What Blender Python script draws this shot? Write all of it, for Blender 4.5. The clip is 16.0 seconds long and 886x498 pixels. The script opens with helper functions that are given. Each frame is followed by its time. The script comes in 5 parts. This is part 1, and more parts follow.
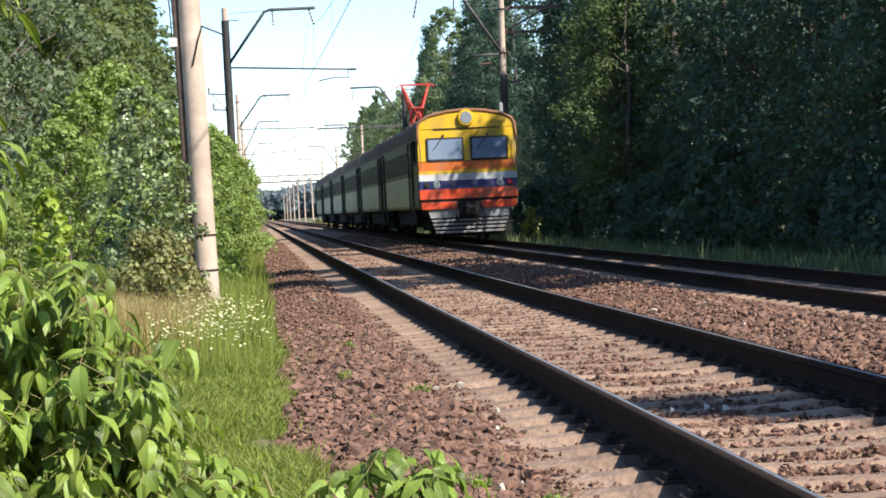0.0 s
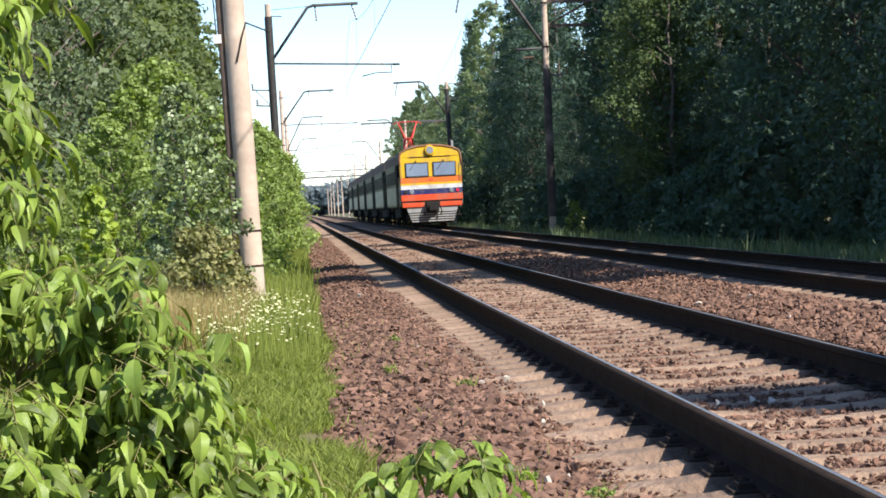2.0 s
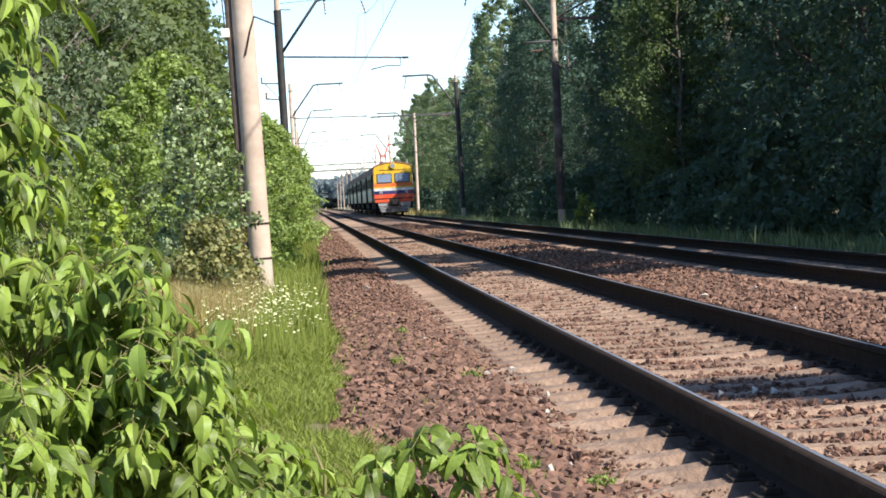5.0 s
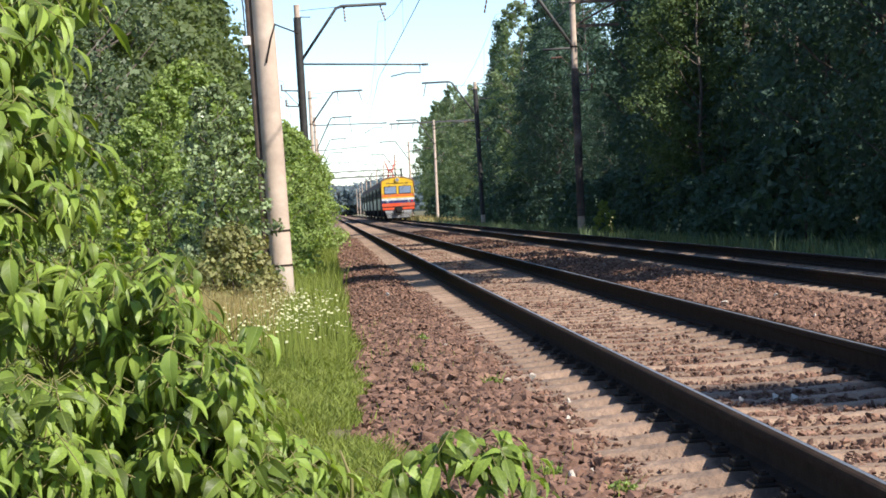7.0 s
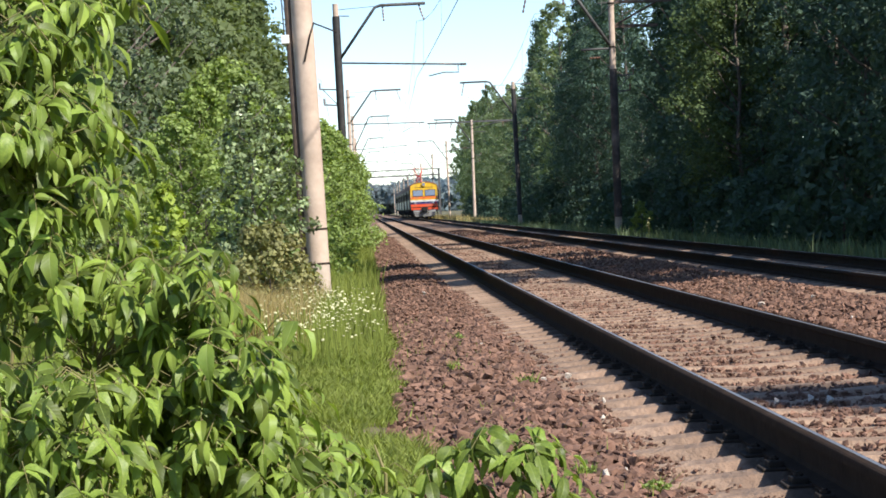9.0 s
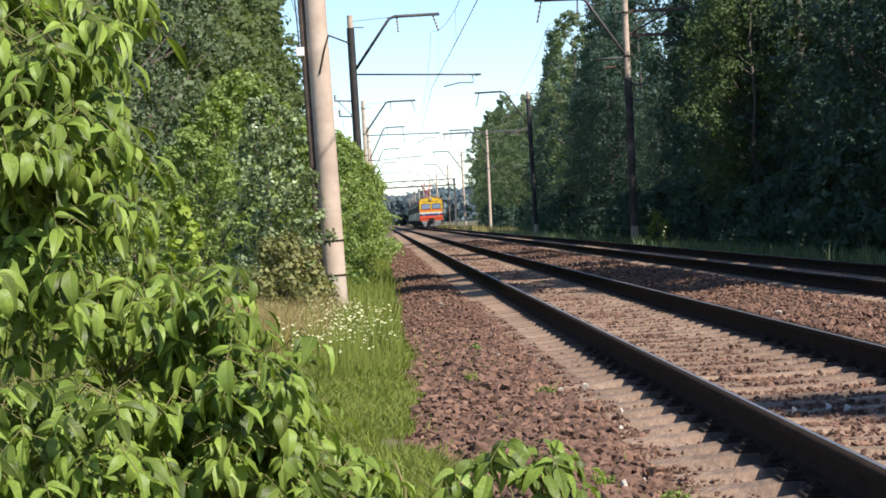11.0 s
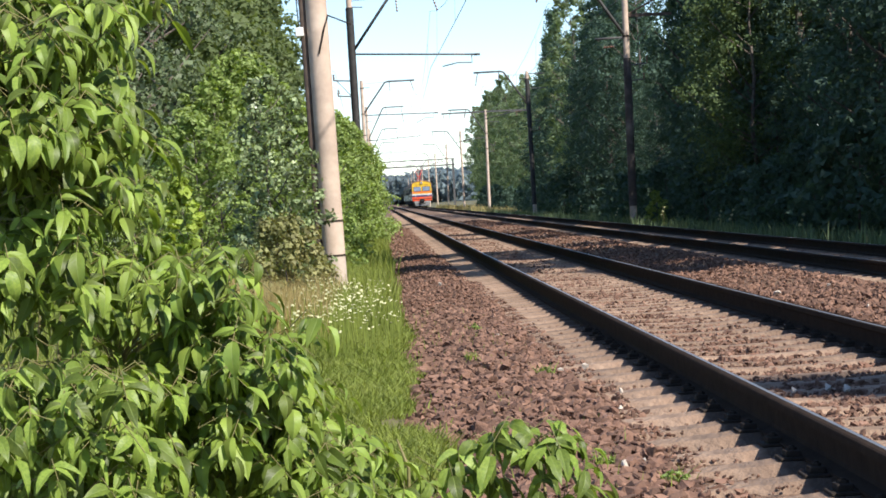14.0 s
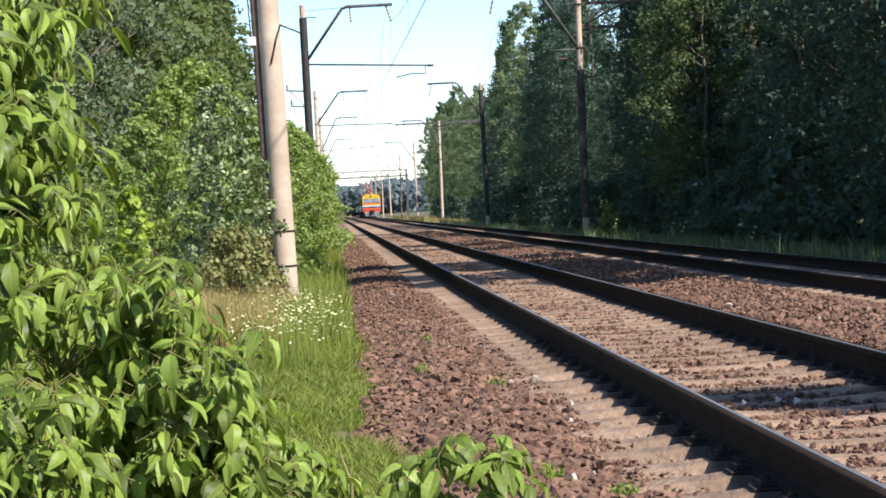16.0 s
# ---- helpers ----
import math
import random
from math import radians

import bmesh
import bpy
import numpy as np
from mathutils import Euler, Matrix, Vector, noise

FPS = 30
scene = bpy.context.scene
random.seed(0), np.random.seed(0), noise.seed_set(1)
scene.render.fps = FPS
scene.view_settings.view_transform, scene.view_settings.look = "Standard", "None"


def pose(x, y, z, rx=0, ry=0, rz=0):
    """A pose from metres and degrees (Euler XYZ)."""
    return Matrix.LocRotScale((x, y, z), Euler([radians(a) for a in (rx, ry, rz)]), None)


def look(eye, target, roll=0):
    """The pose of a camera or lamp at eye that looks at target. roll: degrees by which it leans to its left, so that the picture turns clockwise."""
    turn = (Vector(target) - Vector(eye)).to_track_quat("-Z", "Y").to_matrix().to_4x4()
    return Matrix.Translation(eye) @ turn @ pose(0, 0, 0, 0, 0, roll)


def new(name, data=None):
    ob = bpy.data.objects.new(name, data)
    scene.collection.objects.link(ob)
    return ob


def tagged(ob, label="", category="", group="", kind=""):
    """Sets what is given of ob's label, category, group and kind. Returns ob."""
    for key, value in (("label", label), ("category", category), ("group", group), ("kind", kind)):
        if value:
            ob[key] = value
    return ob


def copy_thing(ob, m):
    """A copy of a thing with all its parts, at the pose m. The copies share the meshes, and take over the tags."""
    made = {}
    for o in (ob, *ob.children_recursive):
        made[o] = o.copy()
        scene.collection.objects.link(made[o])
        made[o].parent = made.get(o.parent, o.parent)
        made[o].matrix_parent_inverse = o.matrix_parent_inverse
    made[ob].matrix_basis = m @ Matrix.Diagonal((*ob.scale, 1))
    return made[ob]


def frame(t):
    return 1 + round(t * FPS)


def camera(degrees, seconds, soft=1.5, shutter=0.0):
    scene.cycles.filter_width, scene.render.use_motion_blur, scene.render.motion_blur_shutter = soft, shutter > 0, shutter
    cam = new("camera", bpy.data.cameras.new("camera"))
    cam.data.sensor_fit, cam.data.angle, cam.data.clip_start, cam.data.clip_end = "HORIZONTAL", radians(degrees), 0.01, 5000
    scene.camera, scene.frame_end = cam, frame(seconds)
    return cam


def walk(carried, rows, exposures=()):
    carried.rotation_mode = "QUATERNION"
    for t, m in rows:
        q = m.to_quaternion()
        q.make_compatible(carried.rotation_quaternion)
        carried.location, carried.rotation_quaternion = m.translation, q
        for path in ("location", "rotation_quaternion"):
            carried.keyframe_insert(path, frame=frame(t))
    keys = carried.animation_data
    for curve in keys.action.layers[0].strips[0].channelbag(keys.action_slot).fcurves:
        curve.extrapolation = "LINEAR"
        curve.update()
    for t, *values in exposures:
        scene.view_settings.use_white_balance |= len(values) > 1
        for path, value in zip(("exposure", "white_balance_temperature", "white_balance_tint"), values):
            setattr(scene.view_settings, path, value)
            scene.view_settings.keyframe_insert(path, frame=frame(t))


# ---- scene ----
cam = camera(24.93, 16.0, soft=1.7)
walk(cam, [
    (0.0, pose(-0.002, 0.211, 1.236, 88.857, 2.667, -5.375)),
    (0.5, pose(-0.008, 0.214, 1.241, 87.973, 3.338, -4.305)),
    (1.0, pose(-0.004, 0.203, 1.243, 88.281, 2.733, -4.084)),
    (1.5, pose(0.002, 0.180, 1.235, 88.173, 2.349, -5.144)),
    (2.0, pose(-0.011, 0.172, 1.236, 88.760, 3.043, -4.123)),
    (2.5, pose(-0.004, 0.158, 1.243, 87.941, 2.734, -4.245)),
    (3.0, pose(-0.006, 0.114, 1.235, 88.523, 2.851, -4.506)),
    (3.5, pose(0.014, 0.092, 1.238, 88.670, 2.763, -3.308)),
    (4.0, pose(0.025, 0.123, 1.236, 88.258, 3.009, -3.791)),
    (4.2, pose(0.022, 0.063, 1.233, 88.560, 3.105, -3.879)),
    (6.3, pose(-0.007, 0.047, 1.229, 88.612, 3.004, -3.325)),
    (6.5, pose(-0.008, 0.011, 1.234, 88.816, 2.977, -3.132)),
    (7.0, pose(-0.008, -0.005, 1.234, 88.802, 3.116, -3.294)),
    (7.5, pose(0.003, -0.006, 1.240, 88.719, 2.913, -3.303)),
    (8.0, pose(-0.005, -0.004, 1.224, 88.764, 2.935, -3.225)),
    (8.5, pose(-0.009, -0.013, 1.229, 88.847, 2.930, -2.891)),
    (9.0, pose(-0.006, -0.033, 1.229, 88.847, 2.728, -2.228)),
    (9.2, pose(-0.012, -0.039, 1.239, 88.869, 2.745, -2.026)),
    (11.3, pose(-0.007, -0.053, 1.237, 89.332, 3.360, -1.637)),
    (11.5, pose(-0.002, -0.061, 1.243, 89.595, 3.666, -1.356)),
    (12.0, pose(-0.006, -0.098, 1.250, 89.637, 3.426, -1.308)),
    (12.5, pose(0.007, -0.067, 1.243, 88.909, 3.930, -1.399)),
    (13.0, pose(0.004, -0.070, 1.238, 88.589, 3.422, -1.314)),
    (13.5, pose(-0.002, -0.056, 1.242, 88.394, 3.343, -1.534)),
    (14.0, pose(-0.019, -0.068, 1.242, 88.586, 3.149, -1.817)),
    (14.5, pose(-0.013, -0.065, 1.242, 88.532, 3.204, -1.826)),
    (15.0, pose(-0.002, -0.088, 1.242, 88.418, 3.206, -1.778)),
    (15.5, pose(0.008, 0.010, 1.240, 88.640, 3.128, -2.181)),
    (16.0, pose(0.000, -0.008, 1.241, 88.830, 2.866, -3.151)),
], exposures=[
    (0.0, 0.90), (1.0, 0.98), (1.5, 0.88), (2.0, 0.90), (2.5, 0.86), (3.0, 0.88), (4.0, 0.97), (6.3, 0.80), (7.5, 0.77), (9.2, 0.75), (11.3, 0.50), (11.5, 0.42), (12.0, 0.24), (12.3, 0.40), (12.5, 0.55), (13.0, 0.71), (14.5, 0.76), (15.5, 0.85), (16.0, 0.80)])

# ---- daylight: clear sky, sun from the right and behind ----
SUN = Vector((0.78, -0.85, 1.0)).normalized()
world = bpy.data.worlds.new("sky")
scene.world = world
world.use_nodes = True
wt = world.node_tree
sky = wt.nodes.new("ShaderNodeTexSky")
sky.sky_type = "NISHITA"
sky.sun_disc = False
sky.sun_elevation = math.asin(SUN.z)
sky.sun_rotation = math.atan2(SUN.x, SUN.y)
sky.air_density, sky.dust_density, sky.ozone_density = 1.0, 0.05, 3.0
sky.altitude = 1500
wt.nodes["Background"].inputs["Strength"].default_value = 0.125
wt.links.new(sky.outputs["Color"], wt.nodes["Background"].inputs["Color"])
sun = new("sun", bpy.data.lights.new("sun", "SUN"))
sun.data.energy, sun.data.angle, sun.data.color = 4.85, radians(0.53), (1.0, 0.94, 0.84)
sun.matrix_world = look(SUN * 60, (0, 0, 0))


# ---- materials ----
def mat(name, c1, c2, scale=8.0, rough=0.8, bump=0.3, metal=0.0, fine=60.0, per="", spread=0.25, spec=0.4, dist=0.01, stain=None, stain_scale=0.7, stain_amount=0.5):
    m = bpy.data.materials.new(name)
    m.use_nodes = True
    nt = m.node_tree
    nd, ln = nt.nodes, nt.links
    b = nd["Principled BSDF"]
    co = nd.new("ShaderNodeTexCoord")
    n1 = nd.new("ShaderNodeTexNoise")
    n1.inputs["Scale"].default_value, n1.inputs["Detail"].default_value, n1.inputs["Roughness"].default_value = scale, 5, 0.65
    ln.new(co.outputs["Object"], n1.inputs["Vector"])
    ramp = nd.new("ShaderNodeMapRange")
    ramp.inputs["From Min"].default_value, ramp.inputs["From Max"].default_value = 0.32, 0.68
    ln.new(n1.outputs["Fac"], ramp.inputs["Value"])
    mx = nd.new("ShaderNodeMix")
    mx.data_type = "RGBA"
    mx.inputs["A"].default_value, mx.inputs["B"].default_value = (*c1, 1), (*c2, 1)
    ln.new(ramp.outputs["Result"], mx.inputs["Factor"])
    out = mx.outputs["Result"]
    if stain:
        n3 = nd.new("ShaderNodeTexNoise")
        n3.inputs["Scale"].default_value, n3.inputs["Detail"].default_value = stain_scale, 6
        ln.new(co.outputs["Object"], n3.inputs["Vector"])
        r3 = nd.new("ShaderNodeMapRange")
        r3.inputs["From Min"].default_value, r3.inputs["From Max"].default_value, r3.inputs["To Max"].default_value = 0.48, 0.66, stain_amount
        ln.new(n3.outputs["Fac"], r3.inputs["Value"])
        m3 = nd.new("ShaderNodeMix")
        m3.data_type = "RGBA"
        m3.inputs["B"].default_value = (*stain, 1)
        ln.new(r3.outputs["Result"], m3.inputs["Factor"])
        ln.new(out, m3.inputs["A"])
        out = m3.outputs["Result"]
    if per:
        if per == "object":
            inf = nd.new("ShaderNodeObjectInfo").outputs["Random"]
        else:
            inf = nd.new("ShaderNodeNewGeometry").outputs["Random Per Island"]
        rr = nd.new("ShaderNodeMapRange")
        rr.inputs["To Min"].default_value, rr.inputs["To Max"].default_value = 1 - spread, 1 + spread
        ln.new(inf, rr.inputs["Value"])
        hs = nd.new("ShaderNodeHueSaturation")
        ln.new(rr.outputs["Result"], hs.inputs["Value"])
        ln.new(out, hs.inputs["Color"])
        out = hs.outputs["Color"]
    ln.new(out, b.inputs["Base Color"])
    b.inputs["Roughness"].default_value, b.inputs["Metallic"].default_value = rough, metal
    b.inputs["Specular IOR Level"].default_value = spec
    if bump:
        n2 = nd.new("ShaderNodeTexNoise")
        n2.inputs["Scale"].default_value, n2.inputs["Detail"].default_value = fine, 4
        ln.new(co.outputs["Object"], n2.inputs["Vector"])
        bp = nd.new("ShaderNodeBump")
        bp.inputs["Strength"].default_value, bp.inputs["Distance"].default_value = bump, dist
        ln.new(n2.outputs["Fac"], bp.inputs["Height"])
        ln.new(bp.outputs["Normal"], b.inputs["Normal"])
    return m


def leaf_mat(name, c1, c2, rough=0.5, spread=0.35, through_part=0.35, scale=1.5, per="island", glow=(1.5, 1.5, 0.6), spec=0.35):
    """Foliage: a glossy skin over a body that lets some light through."""
    m = mat(name, c1, c2, scale=scale, rough=rough, bump=0.0, per=per, spread=spread, spec=spec)
    nt = m.node_tree
    nd, ln = nt.nodes, nt.links
    b = nd["Principled BSDF"]
    src = b.inputs["Base Color"].links[0].from_socket
    tr = nd.new("ShaderNodeBsdfTranslucent")
    mul = nd.new("ShaderNodeMix")
    mul.data_type, mul.blend_type = "RGBA", "MULTIPLY"
    mul.inputs["Factor"].default_value = 1.0
    mul.inputs["B"].default_value = (*glow, 1)
    ln.new(src, mul.inputs["A"])
    ln.new(mul.outputs["Result"], tr.inputs["Color"])
    ms = nd.new("ShaderNodeMixShader")
    ms.inputs["Fac"].default_value = through_part
    ln.new(b.outputs["BSDF"], ms.inputs[1])
    ln.new(tr.outputs["BSDF"], ms.inputs[2])
    ln.new(ms.outputs["Shader"], nd["Material Output"].inputs["Surface"])
    return m


def add_veins(m, strength=0.07):
    """A paler midrib and fine side veins in relief, laid out by the leaf's own map."""
    nt = m.node_tree
    nd, ln = nt.nodes, nt.links
    b = nd["Principled BSDF"]
    uv = nd.new("ShaderNodeUVMap")
    sp = nd.new("ShaderNodeSeparateXYZ")
    ln.new(uv.outputs["UV"], sp.inputs["Vector"])

    def calc(op, a, c=0.0):
        n = nd.new("ShaderNodeMath")
        n.operation = op
        for k, v in enumerate((a, c)):
            if isinstance(v, float):
                n.inputs[k].default_value = v
            else:
                ln.new(v, n.inputs[k])
        return n.outputs["Value"]
    side = calc("ABSOLUTE", calc("SUBTRACT", sp.outputs["X"], 0.5))
    wave = calc("SINE", calc("MULTIPLY", calc("SUBTRACT", sp.outputs["Y"], calc("MULTIPLY", side, 0.5)), 50.0))
    rib = calc("LESS_THAN", side, 0.035)
    bp = nd.new("ShaderNodeBump")
    bp.inputs["Strength"].default_value, bp.inputs["Distance"].default_value = strength, 0.004
    ln.new(calc("SUBTRACT", calc("MULTIPLY", wave, 0.35), rib), bp.inputs["Height"])
    ln.new(bp.outputs["Normal"], b.inputs["Normal"])
    old = b.inputs["Base Color"].links[0].from_socket
    mx = nd.new("ShaderNodeMix")
    mx.data_type = "RGBA"
    mx.inputs["B"].default_value = (0.24, 0.31, 0.09, 1)
    ln.new(calc("MULTIPLY", rib, 0.6), mx.inputs["Factor"])
    ln.new(old, mx.inputs["A"])
    ln.new(mx.outputs["Result"], b.inputs["Base Color"])
    return m


M_soil = mat("soil", (0.09, 0.075, 0.04), (0.16, 0.14, 0.07), 0.6, 0.95, 0.6, fine=9, dist=0.05, stain=(0.07, 0.10, 0.03), stain_scale=0.25)
M_bed = mat("ballast_dust", (0.155, 0.093, 0.060), (0.245, 0.155, 0.105), 5, 0.95, 0.9, fine=28, dist=0.04, stain=(0.08, 0.052, 0.04), stain_scale=0.8)
M_stone = mat("ballast_stone", (0.108, 0.056, 0.040), (0.222, 0.128, 0.090), 6, 0.9, 0.5, fine=70, per="island", spread=0.42)
M_stone1 = mat("loose_stone", (0.108, 0.056, 0.040), (0.222, 0.128, 0.090), 6, 0.9, 0.5, fine=70, per="object", spread=0.42)
M_pale = mat("pale_stone", (0.46, 0.39, 0.32), (0.60, 0.53, 0.46), 15, 0.85, 0.4)
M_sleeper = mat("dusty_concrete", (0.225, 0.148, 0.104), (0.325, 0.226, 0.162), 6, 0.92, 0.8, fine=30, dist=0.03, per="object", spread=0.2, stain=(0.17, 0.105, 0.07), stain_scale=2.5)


def add_seat_shade(m, at=0.795, reach=0.17, colour=(0.050, 0.036, 0.028)):
    """Rail shadow painted dark, like oily rust, with a ragged edge where the two rails sit on a sleeper."""
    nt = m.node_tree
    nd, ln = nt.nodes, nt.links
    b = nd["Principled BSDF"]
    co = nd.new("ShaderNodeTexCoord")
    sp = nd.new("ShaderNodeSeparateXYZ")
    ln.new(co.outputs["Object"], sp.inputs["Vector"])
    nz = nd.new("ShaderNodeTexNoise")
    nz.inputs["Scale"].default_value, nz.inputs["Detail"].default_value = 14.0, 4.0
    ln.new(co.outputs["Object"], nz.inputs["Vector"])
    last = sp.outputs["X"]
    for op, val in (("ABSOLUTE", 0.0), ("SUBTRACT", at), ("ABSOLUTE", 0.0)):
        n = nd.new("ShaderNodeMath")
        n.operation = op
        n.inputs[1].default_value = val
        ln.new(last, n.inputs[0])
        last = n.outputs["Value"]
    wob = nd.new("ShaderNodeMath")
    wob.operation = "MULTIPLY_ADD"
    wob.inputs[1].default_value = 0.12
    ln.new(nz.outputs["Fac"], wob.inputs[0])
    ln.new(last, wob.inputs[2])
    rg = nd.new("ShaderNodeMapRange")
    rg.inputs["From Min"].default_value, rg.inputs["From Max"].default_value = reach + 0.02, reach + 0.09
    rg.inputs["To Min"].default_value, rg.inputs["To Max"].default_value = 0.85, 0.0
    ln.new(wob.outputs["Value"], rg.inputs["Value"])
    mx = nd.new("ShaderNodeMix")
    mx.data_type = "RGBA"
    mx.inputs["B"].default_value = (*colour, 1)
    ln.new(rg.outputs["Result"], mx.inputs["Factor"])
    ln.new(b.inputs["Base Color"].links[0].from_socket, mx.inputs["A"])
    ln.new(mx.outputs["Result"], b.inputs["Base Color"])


# deepens the rails' shadow in the sleeper colour
add_seat_shade(M_sleeper)
M_rail = mat("rusty_rail", (0.022, 0.015, 0.012), (0.040, 0.027, 0.020), 7, 0.9, 0.3, fine=50, spec=0.06)
M_tar_shade = mat("tarred_and_shaded_pole", (0.022, 0.021, 0.022), (0.045, 0.042, 0.04), 5, 0.7, 0.4, fine=30)
M_oldtar_shade = mat("shaded_worn_tar", (0.045, 0.038, 0.035), (0.085, 0.072, 0.066), 1.3, 0.85, 0.4, fine=30, stain=(0.24, 0.20, 0.175), stain_scale=0.9, stain_amount=0.8)
M_head = mat("polished_rail_head", (0.46, 0.45, 0.44), (0.58, 0.565, 0.55), 12, 0.5, 0.05, metal=1.0)
M_iron = mat("dark_iron", (0.022, 0.018, 0.016), (0.045, 0.035, 0.028), 12, 0.85, 0.3, spec=0.1)
M_pole = mat("concrete_pole", (0.44, 0.335, 0.265), (0.57, 0.45, 0.365), 3.5, 0.9, 0.25, fine=35, stain=(0.28, 0.215, 0.17), stain_scale=1.8)
M_polebase = mat("whitewashed_concrete", (0.40, 0.33, 0.27), (0.52, 0.43, 0.36), 6, 0.9, 0.4, stain=(0.26, 0.215, 0.175), stain_scale=3)
M_steel = mat("weathered_steel", (0.055, 0.055, 0.06), (0.11, 0.105, 0.10), 5, 0.65, 0.2, metal=0.2)
M_brown_steel = mat("brown_steel", (0.085, 0.058, 0.045), (0.15, 0.105, 0.08), 9, 0.85, 0.3)
M_ins = mat("glazed_insulator", (0.10, 0.05, 0.035), (0.17, 0.10, 0.07), 8, 0.25, 0.0)
M_wire = mat("copper_wire", (0.10, 0.09, 0.08), (0.17, 0.15, 0.13), 5, 0.55, 0.0, metal=0.5)
M_white = mat("white_enamel", (0.72, 0.71, 0.68), (0.80, 0.79, 0.77), 9, 0.5, 0.1)
M_bark = mat("grey_bark", (0.07, 0.055, 0.045), (0.16, 0.135, 0.115), 6, 0.95, 0.8, fine=18, dist=0.03)
M_twig = mat("green_brown_twig", (0.13, 0.14, 0.045), (0.24, 0.19, 0.085), 20, 0.7, 0.2)
# the blue of the forest shade is mixed into this leaf colour
M_leafshade = leaf_mat("forest_leaf", (0.053, 0.096, 0.074), (0.096, 0.148, 0.108), 0.7, 0.18, 0.30, 0.5, spec=0.25)
M_leafolive = leaf_mat("olive_leaf", (0.112, 0.152, 0.068), (0.172, 0.215, 0.098), 0.7, 0.2, 0.42, 0.5, spec=0.2)
M_leafblue = leaf_mat("grey_aspen_leaf", (0.076, 0.112, 0.055), (0.160, 0.202, 0.110), 0.5, 0.38, 0.30, 0.9)
# paler copy of the forest leaf, coloured as if sunlit and hazy
M_leafsun = leaf_mat("sun_haze_leaf", (0.145, 0.195, 0.118), (0.215, 0.270, 0.172), 0.7, 0.2, 0.48, 0.5, spec=0.2)
M_leafyoung = leaf_mat("young_leaf", (0.25, 0.33, 0.05), (0.34, 0.42, 0.08), 0.5, 0.3, 0.4, 2.0)
M_leafbush = leaf_mat("bush_leaf", (0.195, 0.268, 0.076), (0.290, 0.370, 0.130), 0.55, 0.4, 0.42, 0.9)
M_leafaspen = leaf_mat("aspen_leaf", (0.068, 0.108, 0.046), (0.118, 0.162, 0.070), 0.7, 0.25, 0.3, 0.6, spec=0.2)
# the pale tone is leaf backs and also glints painted into the colour
M_leafpop = leaf_mat("poplar_leaf", (0.088, 0.130, 0.050), (0.30, 0.36, 0.20), 0.33, 0.75, 0.24, 3.5)
M_leafnear = leaf_mat("maple_leaflet", (0.114, 0.175, 0.034), (0.226, 0.296, 0.057), 0.45, 0.62, 0.33, 9.0, "object", spec=0.3)
M_leafnear2 = leaf_mat("maple_leaflet_mass", (0.114, 0.175, 0.034), (0.226, 0.296, 0.057), 0.45, 0.62, 0.33, 9.0, "island", spec=0.3)
add_veins(M_leafnear)
add_veins(M_leafnear2)
M_grass = leaf_mat("grass_blade", (0.150, 0.192, 0.034), (0.236, 0.274, 0.062), 0.6, 0.35, 0.35, 1.2)
M_drygrass = leaf_mat("dry_grass", (0.29, 0.23, 0.09), (0.41, 0.33, 0.16), 0.7, 0.3, 0.3, 1.2)
M_scrub = leaf_mat("brownish_scrub", (0.175, 0.185, 0.070), (0.285, 0.262, 0.115), 0.6, 0.45, 0.3, 1.5)
M_weed = leaf_mat("shade_weeds", (0.100, 0.155, 0.085), (0.165, 0.21, 0.115), 0.6, 0.35, 0.3, 0.8)
M_petal = mat("white_petal", (0.46, 0.45, 0.22), (0.60, 0.58, 0.34), 8, 0.7, 0.0)
# pale blue-grey leaf: distance haze painted into the woods' colour
M_farhaze = leaf_mat("hazed_far_forest", (0.20, 0.26, 0.285), (0.26, 0.32, 0.34), 0.9, 0.1, 0.5, 0.03, glow=(1.1, 1.1, 1.1), spec=0.05)


# ---- builders ----
def link_mesh(name, verts, faces, material, parent=None, label="", smooth=False):
    me = bpy.data.meshes.new(name)
    me.from_pydata(np.asarray(verts).tolist(), [], [list(f) for f in (faces.tolist() if isinstance(faces, np.ndarray) else faces)])
    for mm in (material if isinstance(material, (list, tuple)) else [material]):
        me.materials.append(mm)
    if smooth:
        me.polygons.foreach_set("use_smooth", np.ones(len(me.polygons), bool))
    ob = new(name, me)
    if parent:
        ob.parent = parent
    return tagged(ob, label)


def part(name, bm, material, parent=None, label="", smooth=False):
    me = bpy.data.meshes.new(name)
    bm.normal_update()
    bm.to_mesh(me)
    bm.free()
    for mm in (material if isinstance(material, (list, tuple)) else [material]):
        me.materials.append(mm)
    if smooth:
        me.polygons.foreach_set("use_smooth", np.array([len(p.vertices) <= 4 for p in me.polygons], bool))
    ob = new(name, me)
    if parent:
        ob.parent = parent
    return tagged(ob, label)


def box(bm, x0, x1, y0, y1, z0, z1, bevel=0.0):
    """A box, bevelled on request, added to bm."""
    r = bmesh.ops.create_cube(bm, size=1.0, matrix=Matrix.Translation(((x0 + x1) / 2, (y0 + y1) / 2, (z0 + z1) / 2)) @ Matrix.Diagonal((x1 - x0, y1 - y0, z1 - z0, 1)))
    if bevel:
        es = list({e for v in r["verts"] for e in v.link_edges})
        bmesh.ops.bevel(bm, geom=es, offset=bevel, segments=2, affect="EDGES", profile=0.5)
    return bm


